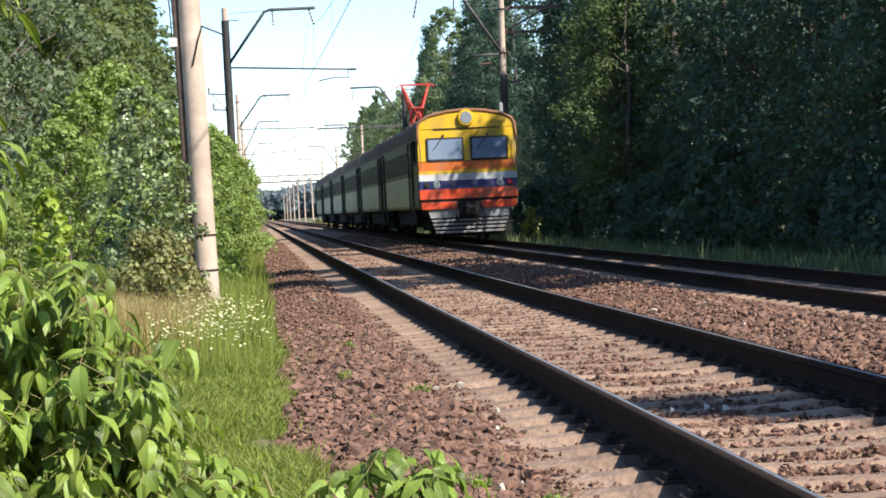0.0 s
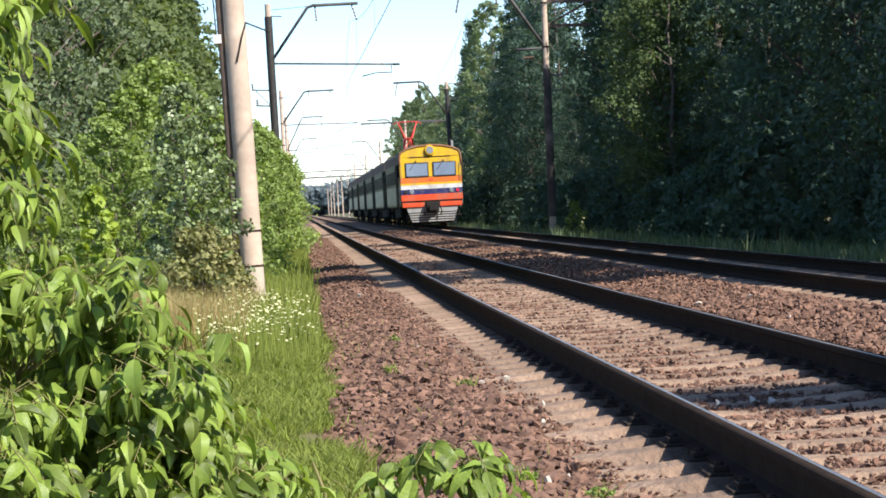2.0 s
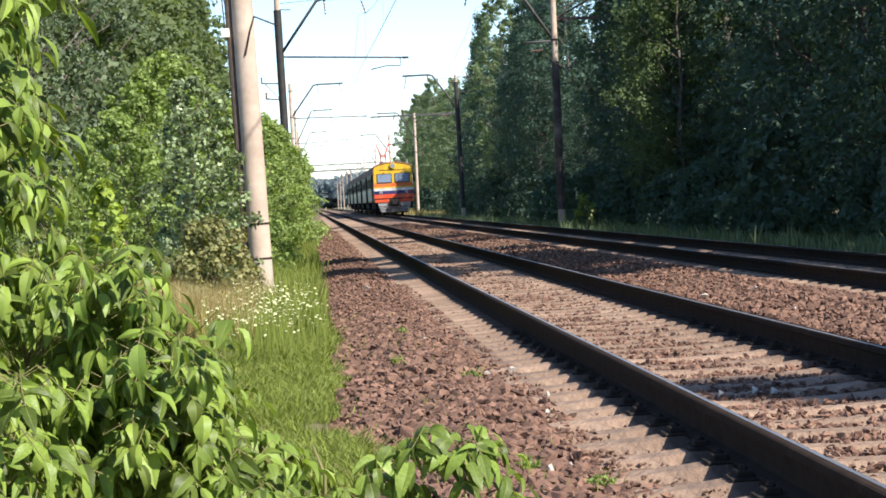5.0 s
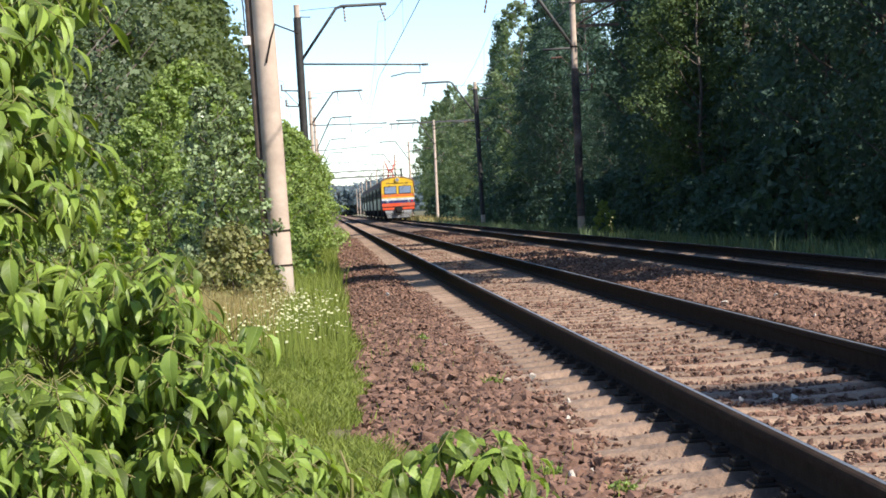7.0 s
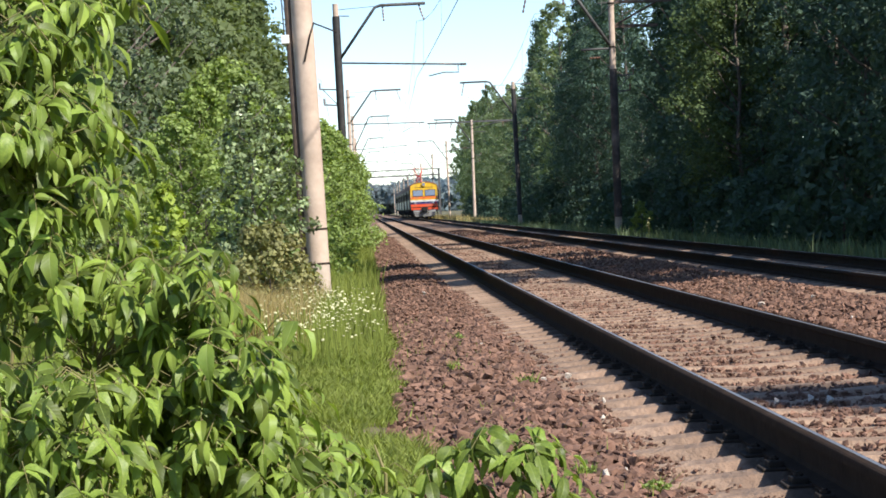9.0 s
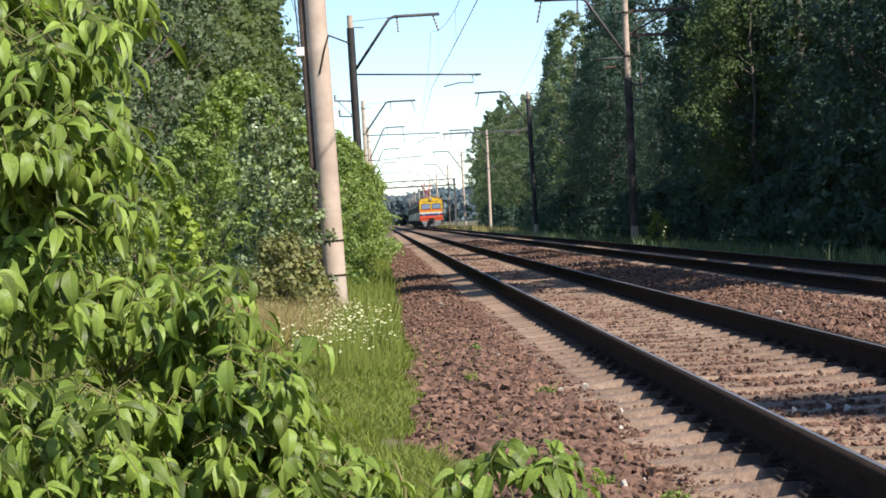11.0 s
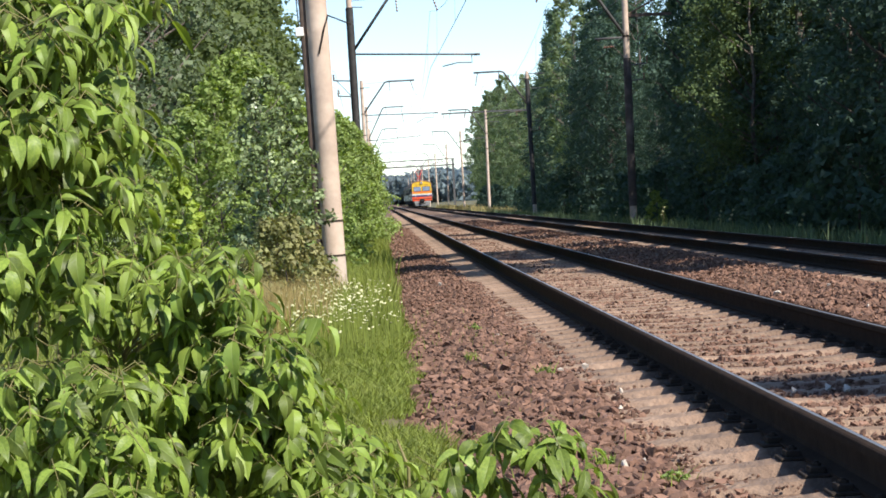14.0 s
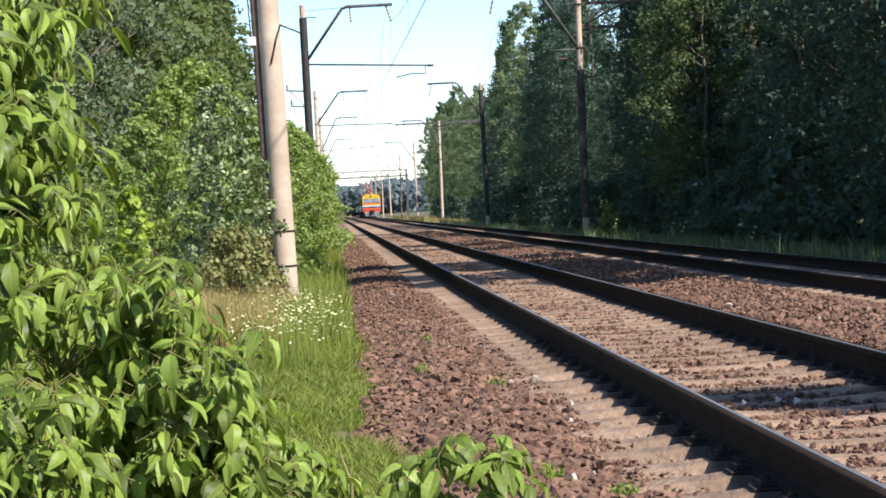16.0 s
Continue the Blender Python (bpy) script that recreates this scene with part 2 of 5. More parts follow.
def tube(bm, pts, radii, sides=8, caps=True):
    """A tapered tube along points, added to bm."""
    rings = []
    n = len(pts)
    for i, p in enumerate(pts):
        p = Vector(p)
        d = (Vector(pts[min(i + 1, n - 1)]) - Vector(pts[max(i - 1, 0)])).normalized()
        u = d.orthogonal().normalized() if i == 0 else (u - d * u.dot(d)).normalized()
        w = d.cross(u)
        r = radii[i] if isinstance(radii, (list, tuple)) else radii
        rings.append([bm.verts.new(p + (u * math.cos(2 * math.pi * k / sides) + w * math.sin(2 * math.pi * k / sides)) * r) for k in range(sides)])
    for a, b in zip(rings, rings[1:]):
        for k in range(sides):
            bm.faces.new((a[k], a[(k + 1) % sides], b[(k + 1) % sides], b[k]))
    if caps:
        bm.faces.new(rings[0][::-1])
        bm.faces.new(rings[-1])
    return bm


def empty(name, label, category, group="", kind="", m=None):
    ob = new(name)
    ob.empty_display_size = 0.3
    if m is not None:
        ob.matrix_basis = m
    return tagged(ob, label, category, group, kind)


# ---- the lie of the land ----
X1, GAUGE, XT2 = 1.871, 1.59, 6.705
C1, C2 = X1 + GAUGE / 2, XT2 + GAUGE / 2
DROP2 = -0.10
PITCH = 0.52


def ground_z(x, y):
    if x < 0.3:
        return -0.06 + 0.10 * min(1, max(0, (0.3 - x) / 2.0)) + 0.05 * noise.noise((x * 0.4, y * 0.15, 0))
    if x > 9.6:
        return -0.12 - 0.45 * min(1, (x - 9.6) / 1.6) + 0.4 * min(1, max(0, (x - 12.5) / 4)) + 0.08 * noise.noise((x * 0.3, y * 0.1, 5))
    return -0.30


def bed_z(x):
    pts = ((-0.25, -0.20), (0.15, -0.09), (0.45, -0.035), (0.8, -0.005), (1.12, -0.025), (1.28, -0.046), (1.9, -0.040), (2.05, -0.058), (3.25, -0.058), (3.45, -0.040), (4.0, -0.048), (4.2, -0.05), (4.5, -0.055), (5.1, 0.0), (5.6, -0.03), (6.0, -0.115), (6.3, -0.125), (9.2, -0.125), (9.75, -0.24), (10.2, -0.60))
    if x <= pts[0][0]:
        return pts[0][1]
    for (a, za), (b, zb) in zip(pts, pts[1:]):
        if x <= b:
            return za + (zb - za) * (x - a) / (b - a)
    return pts[-1][1]


def make_ground():
    xs = [-900, -300, -120, -60, -30, -20, -14, -10] + [-8 + 0.5 * i for i in range(17)] + [0.3, 0.6, 4, 9.5, 9.6, 10.0, 10.6, 11.2, 12, 12.5, 13.5, 15, 16.5, 20, 30, 60, 120, 300, 900]
    ys = [-300, -80, -30, -10] + [i * 2.0 for i in range(45)] + [90 + 10 * i for i in range(40)] + [520, 600, 800, 1200, 2500]
    v = [(x, y, ground_z(x, y)) for y in ys for x in xs]
    n = len(xs)
    f = [(j * n + i, j * n + i + 1, (j + 1) * n + i + 1, (j + 1) * n + i) for j in range(len(ys) - 1) for i in range(n - 1)]
    tagged(link_mesh("ground", v, f, M_soil, smooth=True), "earth with sparse grass beside the railway line", "ground", kind="structure")
    xs = [-0.25, 0.15, 0.45, 0.8, 1.12, 1.28, 1.6, 1.9, 2.05, 2.67, 3.25, 3.45, 4.0, 4.2, 4.5, 4.8, 5.1, 5.6, 6.0, 6.3, 6.8, 7.5, 8.3, 9.2, 9.75, 10.2]
    ys = [-40] + [0.6 * i for i in range(90)] + [56 + 4 * i for i in range(40)] + [240, 400, 800, 1500]
    v = [(x + 0.05 * noise.noise((x, y * 0.7, 3)), y, bed_z(x) + 0.018 * noise.noise((x * 1.7, y * 1.7, 8)) - 0.012) for y in ys for x in xs]
    n = len(xs)
    f = [(j * n + i, j * n + i + 1, (j + 1) * n + i + 1, (j + 1) * n + i) for j in range(len(ys) - 1) for i in range(n - 1)]
    return tagged(link_mesh("ballast_bed", v, f, M_bed, smooth=True), "brown dusty crushed stone ballast bed under two tracks", "ballast", kind="structure")


BED = make_ground()


# ---- rails and sleepers ----
def rail_mesh(inner):
    half = [(0.0, 0.186), (0.024, 0.186), (0.0345, 0.181), (0.0375, 0.172), (0.0375, 0.146), (0.011, 0.132), (0.009, 0.05), (0.016, 0.032), (0.074, 0.018), (0.075, 0.006)]
    prof = [(-x, z) for x, z in half[:0:-1]] + half
    prof.insert(prof.index((0.0, 0.186)) + (1 if inner > 0 else 0), (inner * 0.004, 0.1862))
    ys = [-40.0, 60.0, 200.0, 1500.0]
    n = len(prof)
    v = [(x, y, z) for y in ys for x, z in prof]
    f = [(j * n + i, j * n + (i + 1) % n, (j + 1) * n + (i + 1) % n, (j + 1) * n + i) for j in range(len(ys) - 1) for i in range(n)]
    me = bpy.data.meshes.new("rail")
    me.from_pydata(v, [], f)
    me.materials.append(M_rail)
    me.materials.append(M_head)
    for p in me.polygons:
        c = p.center
        if c.z > 0.1855 and c.x * inner > 0.0025:
            p.material_index = 1
    return me


def sleeper_data(half=1.50):
    """A concrete sleeper: raised seats under the rails, low middle and falling ends."""
    xs = [-half, -half + 0.04, -1.05, -0.95, -0.64, -0.5, -0.25, 0, 0.25, 0.5, 0.64, 0.95, 1.05, half - 0.04, half]
    tops = [-0.06, -0.034, -0.010, 0.0, 0.0, -0.012, -0.022, -0.025, -0.022, -0.012, 0.0, 0.0, -0.010, -0.034, -0.06]
    wid = [0.12, 0.14, 0.15, 0.15, 0.15, 0.145, 0.135, 0.13, 0.135, 0.145, 0.15, 0.15, 0.15, 0.14, 0.12]
    v, f = [], []
    for x, t, w in zip(xs, tops, wid):
        v += [(x, -w - 0.03, -0.2), (x, -w, t - 0.052), (x, -w + 0.062, t), (x, w - 0.062, t), (x, w, t - 0.052), (x, w + 0.03, -0.2)]
    for i in range(len(xs) - 1):
        for k in range(5):
            f.append((i * 6 + k, i * 6 + k + 1, i * 6 + 7 + k, i * 6 + 6 + k))
    f.append((0, 1, 2, 3, 4, 5))
    e = (len(xs) - 1) * 6
    f.append((e + 5, e + 4, e + 3, e + 2, e + 1, e))
    return v, [tuple(reversed(q)) for q in f]


def fastener_data():
    """A rail clip with its plate and bolt, for the foot of a rail."""
    bm = bmesh.new()
    box(bm, -0.17, 0.17, -0.075, 0.075, 0.0, 0.014, 0.004)
    for s in (-1, 1):
        box(bm, s * 0.105 - 0.035, s * 0.105 + 0.035, -0.045, 0.045, 0.012, 0.042, 0.006)
        tube(bm, [(s * 0.105, 0, 0.04), (s * 0.105, 0, 0.062)], 0.012, 6)
        tube(bm, [(s * 0.105, 0, 0.041), (s * 0.105, 0, 0.054)], 0.022, 6)
    me = bpy.data.meshes.new("rail_fastener")
    bm.to_mesh(me)
    bm.free()
    me.materials.append(M_iron)
    return me


RAILS, FAST = {-1: rail_mesh(1), 1: rail_mesh(-1)}, fastener_data()
SV, SF = sleeper_data()


def make_track(cx, z, first, count, far, fast_n, label):
    t = empty("railway_track", label, "railway track", "railway tracks", "structure", pose(cx, 0, z))
    for s in (-1, 1):
        r = new("rail", RAILS[s])
        r.parent, r.location = t, (s * GAUGE / 2, 0, 0)
        tagged(r, "dark rusty steel rail with a polished running surface")
    me = bpy.data.meshes.new("sleeper")
    me.from_pydata(SV, [], SF)
    me.materials.append(M_sleeper)
    rng = random.Random(int(cx * 10))
    for i in range(count):
        s = new("sleeper", me)
        s.parent = t
        s.matrix_basis = pose(rng.uniform(-0.02, 0.02), first + i * PITCH + rng.uniform(-0.015, 0.015), rng.uniform(-0.006, 0.004), 0, 0, rng.uniform(-0.5, 0.5))
        if i < fast_n:
            for k in (-1, 1):
                a = new("rail_fastener", FAST)
                a.parent, a.matrix_parent_inverse = s, Matrix.Identity(4)
                a.location = (k * GAUGE / 2, 0, 0.001)
    base = np.array(SV)
    vs, fs = [], []
    for i in range(far):
        o = len(vs) * len(SV)
        vs.append(base + np.array([0, first + (count + i) * PITCH, 0]))
        fs += [tuple(k + o for k in q) for q in SF]
    tagged(link_mesh("far_sleepers", np.concatenate(vs), fs, M_sleeper, t), kind="stuff")
    return t


make_track(C1, 0.0, -10.94, 262, 190, 56, "near railway track, rusty rails on dusty concrete sleepers")
make_track(C2, DROP2, -10.2, 250, 190, 40, "far railway track, dark rails on dusty concrete sleepers")


# ---- trees ----
def flakes(rng, centres, radii, count, size, flat=0.35, aspect=0.6, loose=0.42, oval=False):
    """Leaf flakes round cluster centres: verts and quads of many small folded blades."""
    k = len(centres)
    idx = rng.integers(0, k, count)
    d = rng.normal(size=(count, 3))
    d /= np.linalg.norm(d, axis=1, keepdims=True)
    rad = radii[idx][:, None] * (rng.random((count, 1)) ** 0.45)
    c = centres[idx] + d * rad * np.array([1, 1, 0.75])
    nrm = d + rng.normal(size=(count, 3)) * loose + np.array([0, 0, flat])
    nrm /= np.linalg.norm(nrm, axis=1, keepdims=True)
    t = np.cross(nrm, rng.normal(size=(count, 3)))
    t /= np.linalg.norm(t, axis=1, keepdims=True) + 1e-9
    b = np.cross(nrm, t)
    s = size * (0.55 + 0.9 * rng.random((count, 1)))
    if oval:
        v = np.stack([c - t * s * 0.5, c - t * s * 0.05 - b * s * aspect * 0.5, c + t * s * 0.6, c - t * s * 0.05 + b * s * aspect * 0.5], 1).reshape(-1, 3)
        return v, np.arange(count * 4).reshape(-1, 4)
    v = np.stack([c - t * s * 0.5, c + t * s * 0.5, c + b * s * aspect * 1.3], 1).reshape(-1, 3)
    f = np.arange(count * 3).reshape(-1, 3)
    return v, f


def make_tree(name, label, category, seed, height, crown_r, crown_base, clusters, count, size, leaf, trunk_r=0.16, shape="oval", kind="", loose=0.42, oval=False, puff=1.0):
    rng = np.random.default_rng(seed)
    t = empty(name, label, category, kind=kind)
    bm = bmesh.new()
    lean = rng.normal(size=2) * 0.02 * height
    spine = [(lean[0] * (z / height) ** 2 + 0.05 * rng.normal(), lean[1] * (z / height) ** 2 + 0.05 * rng.normal(), z) for z in np.linspace(-0.3, height * 0.93, 7)]
    tube(bm, spine, [trunk_r * (1 - 0.92 * i / 6) for i in range(7)], 7)
    cen, rad = [], []
    for i in range(clusters):
        h = crown_base + (1 - crown_base) * (i + rng.random()) / clusters
        u = (h - crown_base) / (1 - crown_base)
        if shape == "cone":
            r = crown_r * (1.02 - u) ** 0.9
        elif shape == "bush":
            r = crown_r * math.sqrt(max(0.03, 1 - u ** 2.2))
        else:
            r = crown_r * (math.sin(math.pi * min(1, 0.16 + 0.84 * u)) ** 0.6 if u < 0.98 else 0.2)
        a = i * 2.399 + rng.normal() * 0.5
        rr = r * math.sqrt(rng.uniform(0.12, 1.0)) * rng.uniform(0.75, 1.15)
        p = np.array([math.cos(a) * rr + lean[0] * h * h, math.sin(a) * rr + lean[1] * h * h, h * height])
        cen.append(p)
        rad.append(puff * crown_r * rng.uniform(0.20, 0.42) * (0.6 + 0.4 * (1 - u)))
        if i % 4 == 0:
            z0 = max(0.15 * height if shape != "bush" else 0.1, p[2] - rr * 0.8)
            k = z0 / height
            root = (lean[0] * k * k, lean[1] * k * k, z0)
            mid = tuple((np.array(root) + p) / 2 + np.array([0, 0, -0.1 * rr]))
            tube(bm, [root, mid, tuple(p)], [trunk_r * 0.35 * (1 - 0.6 * k), trunk_r * 0.22, 0.01], 4, False)
    part("trunk", bm, M_bark, t, smooth=True)
    v, f = flakes(rng, np.array(cen), np.array(rad), count, size, loose=loose, aspect=0.75 if oval else 0.6, oval=oval)
    link_mesh("crown", v, f, leaf, t)
    return t


def plant(src, rows, rng, group=""):
    """Stand copies of a tree at (x, y, scale) rows, the first of them the source itself."""
    for i, (k, x, y, s) in enumerate(rows):
        m = pose(x, y, ground_z(x, y), rng.uniform(-2, 2), rng.uniform(-2, 2), rng.uniform(0, 360)) @ Matrix.Scale(s, 4)
        m = m @ Matrix.Diagonal((1, 1, rng.uniform(0.92, 1.08), 1))
        ob = copy_thing(src[k], m)
        if group:
            tagged(ob, group=group)
    return rows


def woods():
    rng = random.Random(11)
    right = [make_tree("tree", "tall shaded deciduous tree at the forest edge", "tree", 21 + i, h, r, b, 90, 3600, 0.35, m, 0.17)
             for i, (h, r, b, m) in enumerate(((13.5, 2.7, 0.12, M_leafshade), (12.0, 2.4, 0.08, M_leafshade), (14.5, 2.5, 0.15, M_leafaspen), (11.0, 2.6, 0.06, M_leafshade)))]
    right.append(make_tree("spruce_tree", "dark green spruce at the forest edge", "tree", 31, 13.0, 2.2, 0.06, 90, 3600, 0.34, M_leafshade, 0.16, "cone"))
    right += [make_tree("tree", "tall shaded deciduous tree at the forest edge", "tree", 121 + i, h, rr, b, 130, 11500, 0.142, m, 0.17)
              for i, (h, rr, b, m) in enumerate(((13.5, 2.7, 0.12, M_leafshade), (12.0, 2.4, 0.08, M_leafshade), (14.5, 2.5, 0.15, M_leafshade), (11.0, 2.6, 0.06, M_leafshade)))]
    right.append(make_tree("spruce_tree", "dark green spruce at the forest edge", "tree", 131, 13.0, 2.2, 0.06, 130, 11500, 0.137, M_leafshade, 0.16, "cone"))
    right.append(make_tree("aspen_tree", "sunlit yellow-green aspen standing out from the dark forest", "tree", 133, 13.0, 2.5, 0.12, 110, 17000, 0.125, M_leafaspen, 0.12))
    right.append(make_tree("tree", "pale green tree at the far forest edge, sun and haze in its leaf colour", "tree", 141, 13.0, 2.7, 0.08, 170, 6800, 0.195, M_leafsun, 0.13, puff=0.62))
    right.append(make_tree("tree", "unseen tree behind the forest edge, added to shade the crowns before it", "tree", 143, 13.0, 2.7, 0.08, 80, 2800, 0.42, M_leafshade, 0.17))
    rows = [(4, 15.7, -1.0, 1.31), (9, 16.2, 46.0, 1.42), (9, 16.0, 55.0, 1.40), (9, 16.6, 78.0, 1.5), (9, 16.2, 90.5, 1.45), (9, 16.4, 95.5, 1.4), (9, 16.3, 130.0, 1.2), (9, 16.0, 141.0, 1.45), (10, 14.5, 76.5, 1.0), (10, 15.6, 79.5, 1.05)]
    y = -14.0
    while y < 330:
        k = rng.randrange(5)
        tall = 0.74 if y < 20 else (1.30 if 21 < y < 31 else 0.96)
        if 38 < y < 54:
            tall = 1.04
        if 55 < y < 96 or 131 < y < 141:
            tall = 1.2
        if 56 < y < 77:
            tall = 0.90 if y < 64 else 0.55
        if 97 < y < 119:
            tall = 0.62
        if y > 150:
            tall = 1.30 if y < 178 else 1.12
        if 178 < y < 206:
            y = 206.0
            continue
        x = (15.7 if y < 200 else 17.3) + rng.uniform(-0.8, 1.3)
        # far trees take the leaf that is coloured as sunlit and hazy
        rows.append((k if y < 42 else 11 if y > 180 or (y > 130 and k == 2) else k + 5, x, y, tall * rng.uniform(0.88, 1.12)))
        y += rng.uniform(2.6, 3.9) if y < 140 else rng.uniform(4.0, 6.5)
    y = -5.0
    while y < 300:
        row = (rng.randrange(5), 19.8 + rng.uniform(-1.0, 2.5), y, (0.95 if not 98 < y < 120 else 0.7) * rng.uniform(0.9, 1.15))
        rows.append(row if y < 165 else (*row[:3], 0.68 * row[3]))
        y += rng.uniform(7.0, 10.0)
    y = 30.0
    while y < 100:
        rows.append((rng.randrange(5), 25 + rng.uniform(-1.5, 2.5), y, 1.15 * rng.uniform(0.9, 1.15)))
        y += rng.uniform(12.0, 15.0)
    # unseen second row, added to keep sun off the lower crowns in front
    rows += [(12, 18.8 + 0.5 * (i % 2), 57.0 + 2.9 * i, 0.80 + 0.05 * (i % 3)) for i in range(9)]
    plant(right, rows, rng, "forest on the sunny-side edge")
    for s in right:
        s.matrix_basis = pose(32 + 4 * right.index(s), 60 + 9 * right.index(s), -0.2)
    left = [make_tree("tree", "sunlit grey-green aspen tree behind the bushes", "tree", 41 + i, h, r, b, 95, 7200, 0.21, m, 0.15)
            for i, (h, r, b, m) in enumerate(((12.5, 2.5, 0.1, M_leafolive), (11.0, 2.3, 0.08, M_leafolive), (13.5, 2.4, 0.12, M_leafolive)))]
    left += [make_tree("aspen_tree", "grey-green aspen with fluttering leaves behind the bushes", "tree", 47 + i, h, 2.4, 0.04, 130, 10500, 0.105, M_leafblue, 0.13, loose=0.7, oval=True, puff=0.72) for i, h in enumerate((12.5, 11.5))]
    left.append(make_tree("tree", "sunlit grey-green tree behind the bushes", "tree", 49, 12.0, 2.5, 0.08, 80, 4200, 0.27, M_leafolive, 0.15))
    rows = []
    y = 34.0
    while y < 120:
        rows.append((rng.randrange(3) if y > 52 else 3 + rng.randrange(2), -6.0 + rng.uniform(-0.7, 0.6), y, rng.uniform(0.9, 1.1)))
        y += rng.uniform(2.6, 3.6)
    y = 30.0
    while y < 130:
        rows.append((5 if y > 52 else 3 + rng.randrange(2), -10.0 + rng.uniform(-1, 1), y, rng.uniform(1.0, 1.25)))
        y += rng.uniform(5.0, 7.0)
    y = 124.0
    while y < 330:
        rows.append((5, -7.5 + rng.uniform(-1.0, 1.0), y, rng.uniform(0.55, 0.8)))
        y += rng.uniform(5.0, 8.0)
    plant(left, rows, rng, "sunlit trees behind the bushes")
    for s in left:
        s.matrix_basis = pose(-16 - 4 * left.index(s), 60 + 9 * left.index(s), 0)
    bush = [make_tree("bush", "bright green leafy bush beside the track", "bush", 51 + i, 3.6, 1.42, 0.03, 120, 9500, 0.080, M_leafbush, 0.05, "bush", loose=0.65, oval=True, puff=0.62) for i in range(3)]
    bush += [make_tree("bush", "bright green leafy bush beside the track", "bush", 55 + i, 3.6, 1.35, 0.03, 70, 5000, 0.12, M_leafbush, 0.05, "bush") for i in range(2)]
    rows = [(0, -1.55, 33, 0.80), (1, -1.2, 38, 0.80), (2, -1.5, 43, 0.90), (0, -1.15, 49, 0.93), (1, -1.35, 55, 1.02), (2, -0.95, 61, 1.10), (0, -1.5, 67, 1.25), (1, -1.2, 73, 1.18), (2, -1.15, 80, 1.14), (0, -1.2, 90, 1.14), (1, -1.2, 101, 1.1), (2, -1.2, 113, 1.0), (0, -1.5, 126, 1.1),
            (1, -2.75, 30.5, 0.76), (2, -4.4, 36, 0.6), (0, -3.0, 38, 1.0), (1, -4.9, 31, 0.5), (2, -3.2, 45, 1.25), (0, -3.4, 53, 1.4), (1, -3.3, 62, 1.4), (2, -3.5, 72, 1.3), (0, -5.9, 30, 0.5), (1, -3.6, 84, 1.3), (2, -3.6, 98, 1.2), (0, -3.8, 114, 1.2), (1, -4.0, 140, 1.3), (2, -4.2, 160, 1.2), (0, -4.4, 185, 1.3)]
    rows = [(k if y < 64 else 3 + k % 2, x, y, z) for k, x, y, z in rows]
    plant(bush, rows, rng, "bushes along the verge")
    for s in bush:
        s.matrix_basis = pose(-9 - 3 * bush.index(s), 24, 0)
    pop = make_tree("poplar_shrub", "young poplar shrub with pale-backed leaves and painted glints beside the pole", "shrub", 61, 3.0, 0.82, 0.03, 90, 6800, 0.060, M_leafpop, 0.035, "bush", loose=0.8, oval=True, puff=0.85)
    pop.matrix_basis = pose(-1.30, 24.1, 0.0) @ Matrix.Scale(0.93, 4)
    # the bright bush leaf stands in for sun on this shrub
    lit = make_tree("edge_shrub", "yellow-green shrub at the foot of a mast, leaves coloured bright as if sunlit", "shrub", 71, 1.6, 0.55, 0.02, 36, 3000, 0.09, M_leafbush, 0.02, "bush", loose=0.8, puff=0.8)
    lit.matrix_basis = pose(11.05, 80.0, -0.5)
    low = make_tree("undergrowth_bush", "brownish scrubby undergrowth below the poplar shrub", "bush", 63, 1.1, 0.7, 0.02, 40, 4500, 0.055, M_scrub, 0.02, "bush")
    low.matrix_basis = pose(-1.2, 23.1, 0.0)
    sap = make_tree("sapling", "small bright green sapling in the grass", "shrub", 65, 1.35, 0.2, 0.2, 30, 800, 0.075, M_leafyoung, 0.012, "oval", oval=True)
    sap.matrix_basis = pose(-1.66, 17.0, 0.05) @ Matrix.Scale(1.12, 4)
    under = make_tree("edge_bush", "shaded bush at the foot of the forest", "bush", 67, 2.6, 1.5, 0.02, 50, 2600, 0.18, M_leafshade, 0.04, "bush")
    rows = []
    y = 18.0
    while y < 260:
        rows.append((0, 13.4 + rng.uniform(-0.4, 0.8), y, rng.uniform(0.6, 1.25)))
        y += rng.uniform(2.8, 4.6) if y < 110 else rng.uniform(6.0, 9.0)
    plant([under], rows, rng, "bushes at the forest edge")
    under.matrix_basis = pose(13.6, 15.0, -0.3)
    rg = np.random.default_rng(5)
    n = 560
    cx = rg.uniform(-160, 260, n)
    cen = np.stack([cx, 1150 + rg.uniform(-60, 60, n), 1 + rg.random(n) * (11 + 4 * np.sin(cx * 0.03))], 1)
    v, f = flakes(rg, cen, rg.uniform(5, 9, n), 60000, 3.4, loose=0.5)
    tagged(link_mesh("far_woods", v, f, M_farhaze), "distant wooded rise closing the line of the track, haze painted into its colour", "woods", kind="stuff")


woods()


# ---- overhead line ----
def insulator(bm, p, q, r=0.06, discs=5):
    p, q = Vector(p), Vector(q)
    pts, rad = [], []
    for i in range(discs):
        a, b = p.lerp(q, (i + 0.15) / discs), p.lerp(q, (i + 0.55) / discs)
        pts += [a, b, p.lerp(q, (i + 0.6) / discs)]
        rad += [r, r * 0.8, r * 0.35]
    return tube(bm, pts, rad, 8)


